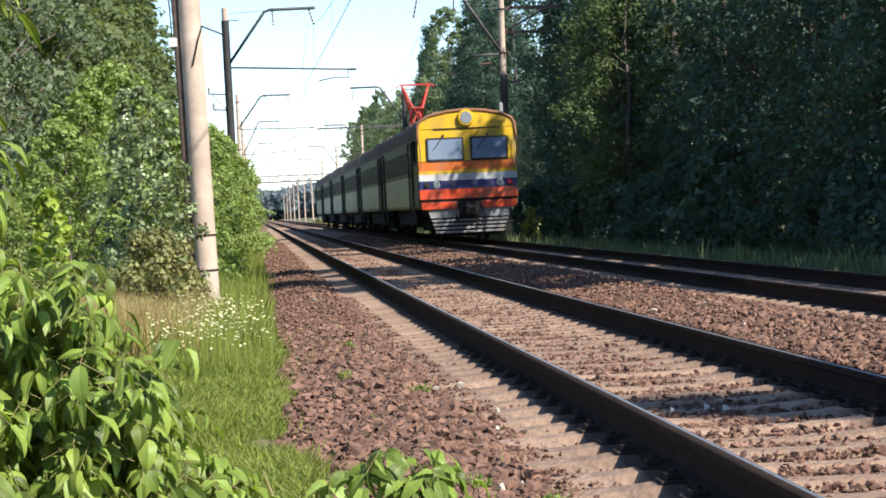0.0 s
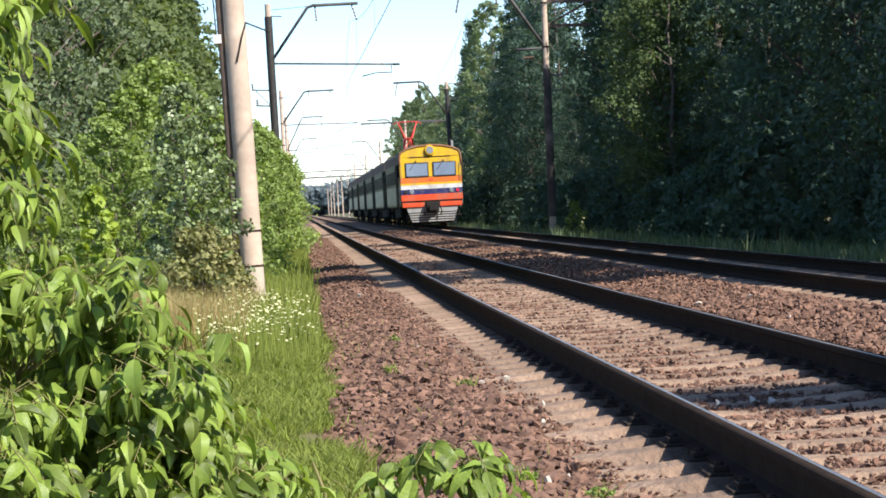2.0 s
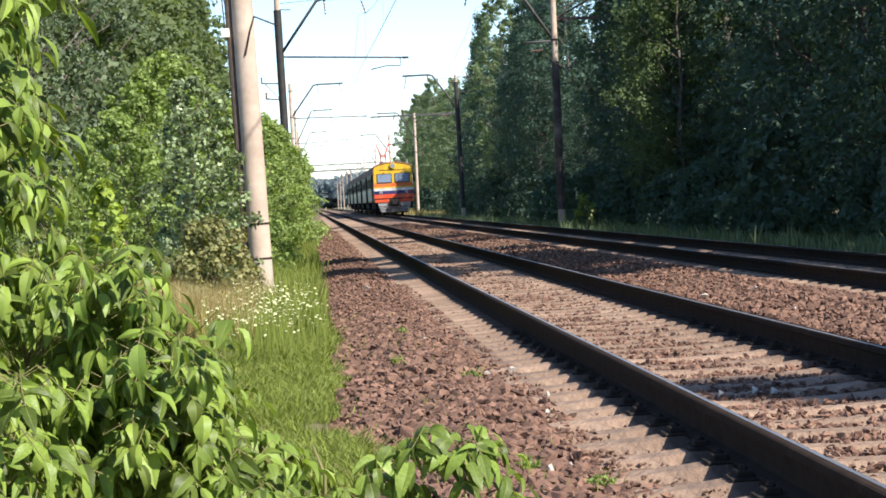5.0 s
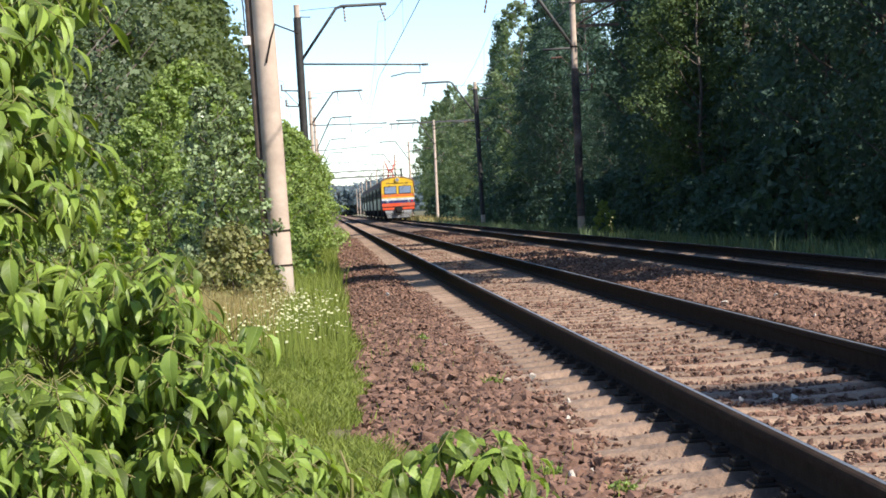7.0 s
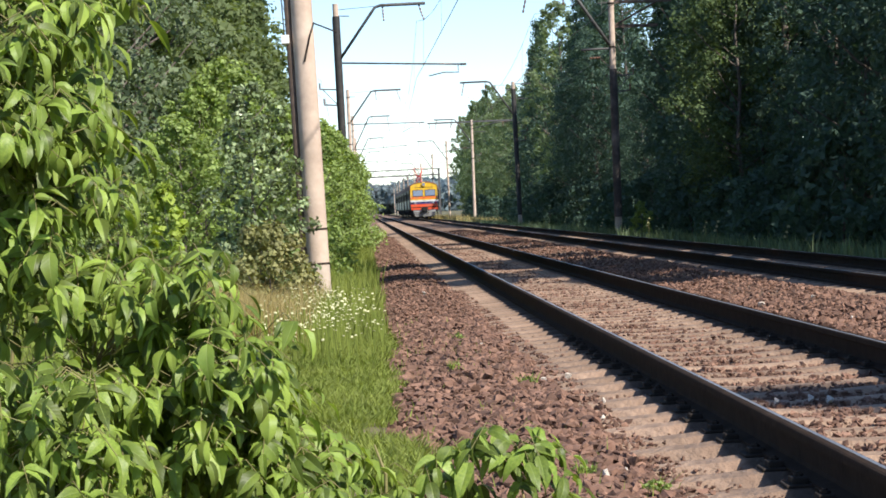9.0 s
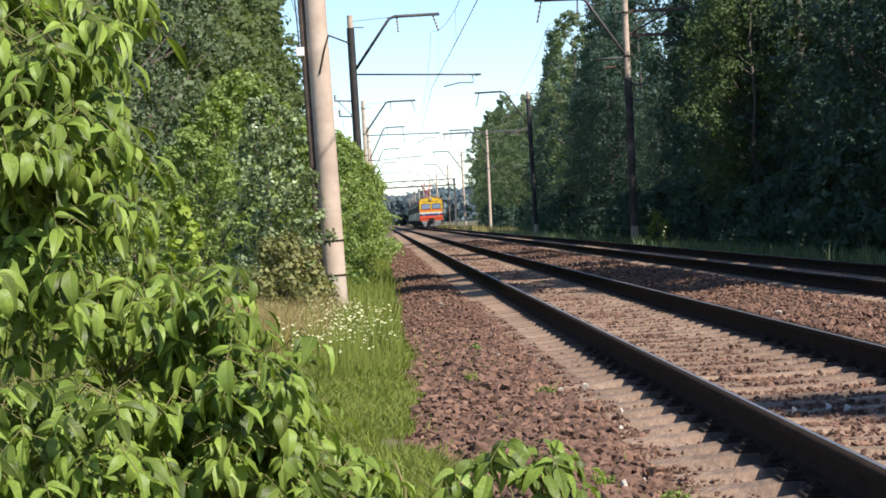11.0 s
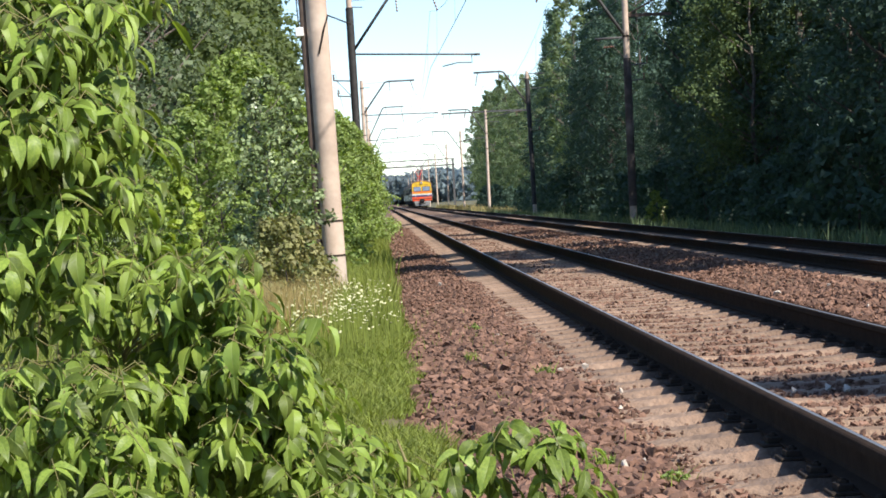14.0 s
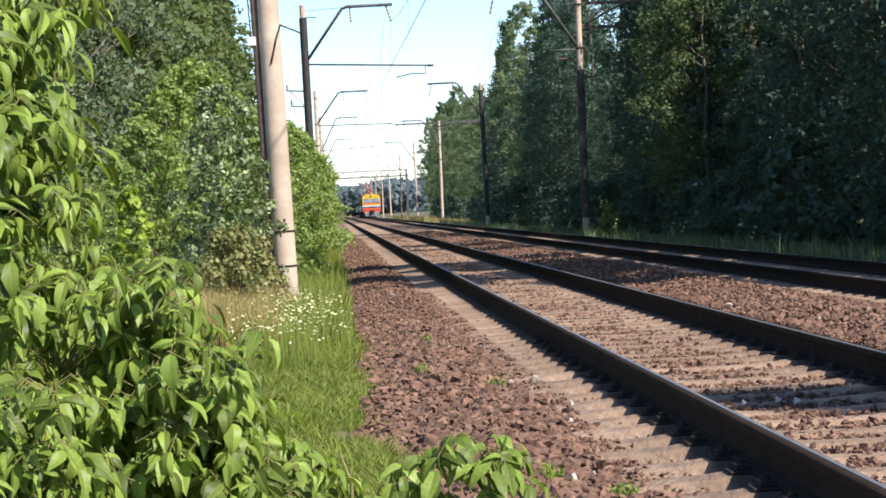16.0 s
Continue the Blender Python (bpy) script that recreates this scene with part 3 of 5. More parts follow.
def make_mast(dark=False, short=False, near=False, high=0.0, sleeve=9.4, stub=False):
    """A concrete catenary mast whose brackets reach towards +x."""
    up = 0.25 if short else high
    drop = 0.22 if dark else -0.35 * high
    t = empty("catenary_mast", "tapered concrete catenary mast with steel brackets over the track", "catenary mast", "catenary masts")
    bm = bmesh.new()
    zs = (sleeve, sleeve + 0.02, (sleeve + 9.93) / 2, 9.93, 9.95) if dark else (0.6, 0.61, 3, 5, 7.5, 9.93 + high, 9.95 + high)
    tube(bm, [(0, 0, z) for z in zs], [(0.138 - 0.001 * z) if near else (0.146 - 0.0026 * z) for z in zs], 20)
    part("pole", bm, M_pole, t, "brown-grey spun concrete pole", True)
    # tar on the left mast; on the right masts tree shade painted dark
    if dark:
        bm = bmesh.new()
        tube(bm, [(0, 0, z) for z in (0.6, 0.61, 5, sleeve - 0.01, sleeve)], [0.165, 0.165, 0.165, 0.16, 0.16], 20)
        part("tar_shade_sleeve", bm, M_oldtar_shade if stub else M_tar_shade, t, "dark worn tar and painted forest shade round the pole" if stub else "black sleeve of tar and painted tree shade round the pole", True)
    bm = bmesh.new()
    tube(bm, [(0, 0, z) for z in (-0.6, 0.2, 0.59, 0.6)], [0.144, 0.141, 0.1385, 0.1385] if near else [0.153, 0.150, 0.1455, 0.1455], 20)
    part("pole_base", bm, M_polebase, t, "whitewashed lower end of the concrete pole", True)
    bm = bmesh.new()
    for d in (-0.05, 0.05):
        tube(bm, [(0.1, d, 7.68), (1.62, d, 9.72 + up), (1.86, d, 9.80 + up), (3.72, d, 9.80 + up)], 0.062, 6)
    for x in (1.9, 2.8, 3.6):
        box(bm, x - 0.03, x + 0.03, -0.07, 0.07, 9.74 + up, 9.86 + up)
    tube(bm, [(0.05, 0, 9.7), (1.7, 0, 9.78)], 0.012, 5)
    part("upper_bracket", bm, M_steel, t, "dark bent steel bracket", True)
    bm = bmesh.new()
    if stub:
        tube(bm, [(0.1, 0, 7.55), (1.3, 0, 7.52)], 0.05, 6)
    elif short:
        tube(bm, [(0.1, 0, 7.2), (1.35, 0, 7.16), (1.5, 0, 7.12), (3.1, 0, 6.78)], 0.03, 6)
    else:
        tube(bm, [(0.1, 0, 7.50), (5.15, 0, 7.42 - drop)], 0.038, 6)
        tube(bm, [(4.95, 0, 7.43 - drop), (4.95, 0, 7.1 - drop), (4.35, 0, 7.12 - drop), (3.72, 0, 6.78)], 0.024, 6)
        tube(bm, [(5.3, 0, 7.42 - drop), (5.05, 0, 7.42 - drop)], 0.05, 6)
    part("registration_arm", bm, M_steel, t, "thin steel arm with a bent steady arm", True)
    for a, b, r, n in (((1.95, 0, 9.75 + up), (1.98, 0, 9.1 + up), 0.042, 5), ((3.45, 0, 9.75 + up), (3.66, 0, 9.05), 0.042, 5), ((0.5, 0, 7.19), (1.0, 0, 7.17), 0.05, 4) if short else ((4.2, 0, 7.44 - drop * 0.8), (4.7, 0, 7.43 - drop * 0.9), 0.05, 4),
                       ((-0.82, 0, 6.45), (-0.82, 0, 6.75), 0.045, 3), ((-0.67, 0, 5.80), (-0.67, 0, 6.10), 0.045, 3)):
        part("insulator", insulator(bmesh.new(), a, b, r, n), M_ins, t, "brown ribbed insulator")
    if short and not stub:
        for z, l in ((9.78, 1.25), (8.75, 1.35)):
            part("side_arm", tube(bmesh.new(), [(0, 0, z), (-l, 0, z - 0.03)], 0.035, 6), M_steel, t, "short steel arm on the forest side")
    for a, b, r in (((0, 0, 6.4), (-0.85, 0, 6.46), 0.03), ((0, 0, 5.75), (-0.7, 0, 5.81), 0.03), ((-0.1, 0, 5.75), (-0.7, 0, 6.44), 0.018), ((0.1, 0, 9.45), (0.55, 0, 9.42), 0.022)):
        part("feeder_bracket", tube(bmesh.new(), [a, b], r, 6), M_steel, t, "short steel feeder bracket")
    for z in (7.6, 9.4, 6.1) + ((0.62, 1.05) if near else ()):
        h = 0.012 if z < 2 else 0.03
        part("band", tube(bmesh.new(), [(0, 0, z - h), (0, 0, z + h)], 0.143 if near else 0.15, 20), M_iron, t, "iron clamp band round the pole")
    return t


SPAN = 58.4
STATIONS = [24.9, 83.2, 141.2, 199.4, 257.8, 316.2, 374.6, 433.0, 491.4, 549.8, 608.2, 666.6, 725]
NEAR = make_mast(near=True)
NEAR.matrix_basis = pose(-0.603, 24.9, 0.0, 0, -1.04, 0)
MAST = make_mast()
HIGH = make_mast(high=0.95)
HIGH.matrix_basis = pose(-0.82, 199.4, -0.05)
for i, y in enumerate(STATIONS[1:]):
    if i and i != 2:
        copy_thing(HIGH if i > 2 else MAST, pose(-0.82, y, -0.05))
DARK = make_mast(True)
tagged(DARK, "black tarred catenary mast with steel brackets over the track")
DARK.matrix_basis = pose(-0.76, 83.2, -0.05, 0, -0.4, 0)
# the black sleeve here paints the shade of the trees
SHADE = make_mast(True, True)
tagged(SHADE, "catenary mast at the forest edge, tree shade painted on it in black")
SHADE.matrix_basis = pose(10.85, STATIONS[2] - 0.8, -0.05, 0, 0.4, 180)
SHORT = make_mast(short=True)
SHORT.matrix_basis = pose(10.85, -92.7, -0.05, 0, 0, 180)
for i, y in enumerate([-33.5] + STATIONS):
    if i not in (2, 3):
        copy_thing(SHORT, pose(10.85, y - 0.8, -0.05, 0, 0.4 if i % 2 else -0.6, 180))
# painted shade with the worn tar, up to where the mast stands in sun
WORN_SHADE = make_mast(True, True, sleeve=6.7, stub=True)
tagged(WORN_SHADE, "concrete catenary mast with worn tar and painted shade at the forest edge")
WORN_SHADE.matrix_basis = pose(10.42, STATIONS[1] - 0.8, -0.05, 0, -0.6, 180)
MAST.matrix_basis = pose(-0.7, -33.4, 0)


def pole_extras():
    t = empty("pole_cable_box", "small white cable box with a dark upright tube on the pole", "cable box", m=pose(-0.603, 24.9, 0, 0, -1.04, 0))
    bm = bmesh.new()
    box(bm, -0.275, -0.175, -0.09, 0.01, 3.36, 3.47, 0.01)
    part("housing", bm, M_white, t, "white weathered housing")
    # dark brown upright tube along the left edge of the pole
    bm = bmesh.new()
    tube(bm, [(-0.166, 0.03, 0.2), (-0.166, 0.03, 3.4), (-0.164, 0.03, 6.5)], 0.05, 10)
    part("dark_tube", bm, M_brown_steel, t, "dark brown upright tube along the pole")
    bm = bmesh.new()
    tube(bm, [(-0.23, 0, 3.45), (-0.25, 0, 4.2), (-0.18, 0, 6.5)], 0.008, 5)
    tube(bm, [(0.0, -0.15, 3.12), (0.08, -0.13, 3.42), (0.14, -0.05, 3.6)], 0.012, 5)
    tube(bm, [(0.13, -0.05, 3.6), (0.42, 0.0, 3.47)], 0.010, 5)
    part("cable", bm, M_iron, t, "thin loose cable")
    x = empty("feeder_crossarm", "braced steel feeder cross-arm on a concrete mast", "cross-arm", m=pose(10.42, 82.4, -0.09))
    bm = bmesh.new()
    box(bm, 0.0, 2.6, -0.05, 0.05, 9.42, 9.54)
    part("upper_beam", bm, M_brown_steel, x)
    bm = bmesh.new()
    box(bm, 0.0, 2.0, -0.05, 0.05, 8.42, 8.54)
    part("lower_beam", bm, M_brown_steel, x)
    bm = bmesh.new()
    tube(bm, [(0.25, 0, 8.55), (1.95, 0, 9.42)], 0.045, 6)
    part("brace", bm, M_brown_steel, x)
    x = empty("feeder_beam", "long steel feeder beam across a distant concrete mast", "cross-arm", m=pose(10.85, 198.6, -0.05))
    bm = bmesh.new()
    box(bm, -4.3, 8.2, -0.1, -0.02, 9.68, 9.84)
    part("beam", bm, M_steel, x)
    for d in (-4.1, -2.0, 3.2, 7.9):
        part("insulator", insulator(bmesh.new(), (d, -0.06, 9.68), (d, -0.06, 9.15), 0.05, 4), M_ins, x, "brown ribbed insulator")


pole_extras()


def wire(name, label, runs, r=0.008):
    bm = bmesh.new()
    for pts in runs:
        tube(bm, pts, r, 4, False)
    return tagged(part(name, bm, M_wire), label, "wire")


def overhead():
    for cx, side, lab in ((C1 + 0.0, 1, "near"), (C2, -1, "far")):
        ys = [-33.5] + STATIONS
        off = 0.8 if side < 0 else 0.0
        for what in (0, 1):
            pts = []
            for i, (a, b) in enumerate(zip(ys, ys[1:])):
                for k in range(8):
                    u = k / 8
                    zig = 0.26 * (1 if i % 2 else -1) * (1 - 2 * u)
                    if what == 0:
                        pts.append((cx + zig, a + (b - a) * u - off, 6.72 + 0.26 * (side < 0) - 0.06 * 4 * u * (1 - u)))
                    else:
                        pts.append((cx + zig * 0.6, a + (b - a) * u - off, 9.05 - 1.5 * 4 * u * (1 - u)))
            wire("contact_wire" if what == 0 else "messenger_wire", ("grooved copper contact wire over the %s track" if what == 0 else "sagging bare messenger wire over the %s track") % lab, [pts], 0.011 if what == 0 else 0.008)
            if what == 0:
                low = pts
            else:
                wire("dropper_wires", "thin droppers between messenger and contact wire over the %s track" % lab, [[p, q] for n, (p, q) in enumerate(zip(pts, low)) if n % 2 and p[1] < 420], 0.006)
    for x, z, lab in ((-1.55, 6.75, "upper"), (-1.42, 6.05, "lower"), (12.2, 9.35, "far side")):
        pts = []
        for a, b in zip([-33.5] + STATIONS, STATIONS):
            for k in range(6):
                u = k / 6
                pts.append((x, a + (b - a) * u, z - 1.0 * 4 * u * (1 - u)))
        wire("feeder_wire", "bare %s feeder wire along the masts" % lab, [pts], 0.007)


overhead()


def gantry():
    t = empty("signal_gantry", "grey lattice steel gantry spanning both tracks", "gantry", m=pose(0, 452, 0))
    for x in (-3.2, 17.0):
        bm = bmesh.new()
        box(bm, x - 0.22, x + 0.22, -0.22, 0.22, -0.8, 10.4)
        part("gantry_post", bm, M_steel, t)
    for z in (9.05, 10.35):
        bm = bmesh.new()
        box(bm, -3.6, 17.4, -0.35, 0.35, z - (0.2 if z < 10 else 0.1), z + 0.11)
        part("gantry_chord", bm, M_steel, t)
    for i in range(14):
        bm = bmesh.new()
        x = -3.2 + i * 1.443
        tube(bm, [(x, 0, 9.05 if i % 2 else 10.35), (x + 1.443, 0, 10.35 if i % 2 else 9.05)], 0.06, 5)
        part("gantry_brace", bm, M_steel, t)


gantry()


# ---- the train ----
def paint(name, c, rough=0.42, dirt=(0.20, 0.16, 0.11), amount=0.45):
    return mat(name, c, tuple(v * 0.86 for v in c), 2.5, rough, 0.08, fine=25, stain=dirt, stain_scale=1.6, stain_amount=amount)


P_yellow = paint("yellow_paint", (0.70, 0.43, 0.022))
P_orange = paint("orange_paint", (0.70, 0.17, 0.03))
P_red = paint("orange_red_paint", (0.68, 0.08, 0.025))
P_white = paint("white_paint", (0.60, 0.60, 0.60))
P_blue = paint("navy_paint", (0.025, 0.03, 0.12))
P_olive = paint("olive_paint", (0.15, 0.155, 0.068), 0.6)
P_cream = paint("cream_grey_paint", (0.52, 0.525, 0.38), 0.5)
P_roof = paint("brown_grey_roof", (0.13, 0.095, 0.08), 0.85)
P_rim = paint("rusty_brown_rim", (0.26, 0.12, 0.06), 0.8)
P_plow = paint("light_grey_paint", (0.30, 0.30, 0.30), 0.6)
P_black = paint("underframe_black", (0.013, 0.012, 0.012), 0.95, (0.03, 0.025, 0.02), 0.3)
P_rubber = paint("gangway_rubber", (0.035, 0.035, 0.035), 0.8)
P_panto = paint("red_oxide_paint", (0.62, 0.06, 0.045), 0.5)
P_chrome = mat("bright_lamp_rim", (0.6, 0.6, 0.58), (0.7, 0.7, 0.68), 8, 0.3, 0.0, metal=1.0)


def glass_mat(name, tint, rough=0.06):
    m = mat(name, tint, tuple(v * 1.15 for v in tint), 1.2, rough, 0.0, spec=0.9)
    return m


# blue sky reflection put into the base colour of the cab panes
G_cab = glass_mat("sky_blue_cab_glass", (0.17, 0.22, 0.31), 0.1)
G_side = mat("side_window_glass", (0.03, 0.032, 0.025), (0.05, 0.05, 0.04), 1.5, 0.6, 0.0, spec=0.08)
G_lamp = glass_mat("lamp_glass", (0.20, 0.22, 0.25), 0.15)
G_redlamp = glass_mat("red_tail_lamp_glass", (0.70, 0.02, 0.06), 0.2)


def section(shrink=0.0, top=4.42):
    """Half of the car's cross section, from sole bar to roof crown."""
    half = [(1.66, 1.12), (1.735, 1.25), (1.74, 2.2), (1.74, 3.3), (1.725, 3.62), (1.70, 3.86), (1.60, 4.02), (1.28, 4.17), (0.65, 4.29), (0.0, 4.34)]
    return [(x - shrink, 1.12 + (z - 1.12) * (top - 1.12) / 3.22) for x, z in half]


def loft(y0, y1, z0, z1, material, parent, name, label="", grow=0.0, ends=False):
    """A slice of the car's skin between two heights, both flanks."""
    half = [(x + grow, z) for x, z in section()]

    def at(z):
        for (xa, za), (xb, zb) in zip(half, half[1:]):
            if za <= z <= zb:
                return xa + (xb - xa) * (z - za) / (zb - za)
        return half[-1][0] if z > half[-1][1] else half[0][0]
    zs = sorted({z0, z1, *[z for _, z in half if z0 < z < z1]})
    pts = [(at(z), z) for z in zs]
    ring = [(-x, z) for x, z in pts] + [(x, z) for x, z in pts[::-1]]
    n = len(ring)
    v = [(x, y, z) for y in (y0, y1) for x, z in ring]
    f = [(i, (i + 1) % n, n + (i + 1) % n, n + i) for i in range(n)]
    f += [tuple(range(n))[::-1], tuple(range(n, 2 * n))]
    return link_mesh(name, v, f, material, parent, label)


CAR = 19.6


def make_car(train, y0, cab=False):
    """One car, its rear end at y0 in the train's space."""
    ys = y0 + (0.10 if cab else 0.28)
    ye = y0 + CAR - 0.28
    body = loft(ys, ye, 1.12, 3.52, P_olive, train, "car_body", "olive upper car side over a cream lower panel, in shade")
    loft(ys + 0.01, ye - 0.01, 3.52, 4.40, P_roof, body, "car_roof", "brown-grey curved roof")
    loft(ys + (2.4 if cab else 1.9), ye - 1.9, 1.16, 2.28, P_cream, body, "lower_panel", "cream-grey lower side panel", 0.012)
    doors = [y0 + (2.9 if cab else 1.3), y0 + CAR - 1.3]
    for yd in doors:
        for s in (-1, 1):
            bm = bmesh.new()
            box(bm, s * 1.76 - 0.02, s * 1.76 + 0.02, yd - 0.62, yd + 0.62, 1.18, 3.2, 0.012)
            part("side_door", bm, P_olive, body, "dull sliding door in a dark recess")
            for k in (-1, 1):
                bm = bmesh.new()
                box(bm, s * 1.785 - 0.008, s * 1.785 + 0.008, yd + k * 0.31 - 0.2, yd + k * 0.31 + 0.2, 2.25, 3.0, 0.004)
                part("door_window", bm, G_side, body)
            for k in (-1, 1):
                part("door_pillar", box(bmesh.new(), s * 1.79 - 0.03, s * 1.79 + 0.03, yd + k * 0.70 - 0.05, yd + k * 0.70 + 0.05, 1.0, 3.45), P_rubber, body)
            bm = bmesh.new()
            box(bm, s * 1.70 - 0.12, s * 1.70 + 0.12, yd - 0.6, yd + 0.6, 0.55, 0.62)
            box(bm, s * 1.66 - 0.03, s * 1.66 + 0.03, yd - 0.6, yd + 0.6, 0.6, 1.15)
            part("door_step", bm, P_black, body)
    n = 10
    a, b = doors[0] + 1.25, doors[1] - 1.25
    for i in range(n):
        yw = a + (b - a) * (i + 0.5) / n
        for s in (-1, 1):
            bm = bmesh.new()
            box(bm, s * 1.735 - 0.02, s * 1.735 + 0.02, yw - 0.45, yw + 0.45, 2.42, 3.18, 0.01)
            part("side_window", bm, G_side, body)
    bm = bmesh.new()
    box(bm, -1.45, 1.45, y0 + 5.5, y0 + CAR - 5.5, 0.55, 1.12, 0.05)
    box(bm, -1.2, 1.2, y0 + 0.8, y0 + CAR - 0.8, 0.85, 1.14)
    part("underframe", bm, P_black, train, "black equipment boxes under the car")
    for yb in (y0 + 3.2, y0 + CAR - 3.2):
        bm = bmesh.new()
        for s in (-1, 1):
            box(bm, s * 1.1 - 0.1, s * 1.1 + 0.1, yb - 1.9, yb + 1.9, 0.42, 0.72, 0.05)
            for k in (-1.3, 1.3):
                box(bm, s * 1.1 - 0.16, s * 1.1 + 0.16, yb + k - 0.2, yb + k + 0.2, 0.36, 0.7, 0.04)
        box(bm, -1.1, 1.1, yb - 0.3, yb + 0.3, 0.4, 0.8)
        bg = part("bogie", bm, P_black, train, "black bogie frame with axle boxes")
        for k in (-1.3, 1.3):
            bm = bmesh.new()
            tube(bm, [(-0.9, yb + k, 0.525), (0.9, yb + k, 0.525)], 0.08, 10)
            for s in (-1, 1):
                tube(bm, [(s * 0.725, yb + k, 0.525), (s * 0.86, yb + k, 0.525)], 0.525, 24)
            part("wheelset", bm, M_iron, bg)
    if not cab:
        bm = bmesh.new()
        box(bm, -0.75, 0.75, y0 - 0.28, y0 + 0.3, 1.2, 3.5, 0.08)
        part("gangway", bm, P_rubber, train, "black rubber gangway between cars")
    for k in range(6):
        yv = y0 + 3.2 + k * 2.6
        for x in (-0.7, 0.7):
            bm = bmesh.new()
            box(bm, x - 0.25, x + 0.25, yv - 0.35, yv + 0.35, 4.25, 4.52, 0.05)
            part("roof_vent", bm, P_roof, body, "boxy roof ventilator")
    return body


def slab(x0, x1, z0, z1, y, material, parent, name, label="", taper=0.0, bevel=0.01, depth=0.03, grow=0.0):
    bm = bmesh.new()
    box(bm, x0, x1, y - depth, y + depth, z0, z1, bevel)
    if taper:
        zm = (z0 + z1) / 2
        for v in bm.verts:
            if v.co.z < zm:
                v.co.x *= 1 - taper
    return part(name, bm, material, parent, label)


def face_piece(z0, z1, y, material, parent, name, label="", grow=0.0, depth=0.05, gap=None):
    """A band across the cab's face that follows the body's outline."""
    half = [(x + grow, z) for x, z in section()]
    zs = sorted({z0, z1, *[z for _, z in half if z0 < z < z1]})

    def at(z):
        for (xa, za), (xb, zb) in zip(half, half[1:]):
            if za <= z <= zb:
                return xa + (xb - xa) * (z - za) / (zb - za)
        return half[-1][0] if z > half[-1][1] else half[0][0]
    pts = [(at(z), z) for z in zs]
    ring = [(-x, z) for x, z in pts] + [(x, z) for x, z in pts[::-1]]
    n = len(ring)
    v = [(x * (1.0 if yy > y else 0.985), yy, z) for yy in (y - depth, y + depth) for x, z in ring]
    f = [(i, (i + 1) % n, n + (i + 1) % n, n + i) for i in range(n)] + [tuple(range(n))[::-1], tuple(range(n, 2 * n))]
    return link_mesh(name, v, f, material, parent, label)


def disc(cx, cz, r, y0, y1, material, parent, name, label="", sides=24):
    bm = bmesh.new()
    tube(bm, [(cx, y1, cz), (cx, (y0 + y1) / 2, cz), (cx, y0, cz)], [r, r, r * 0.94], sides)
    return part(name, bm, material, parent, label, False)


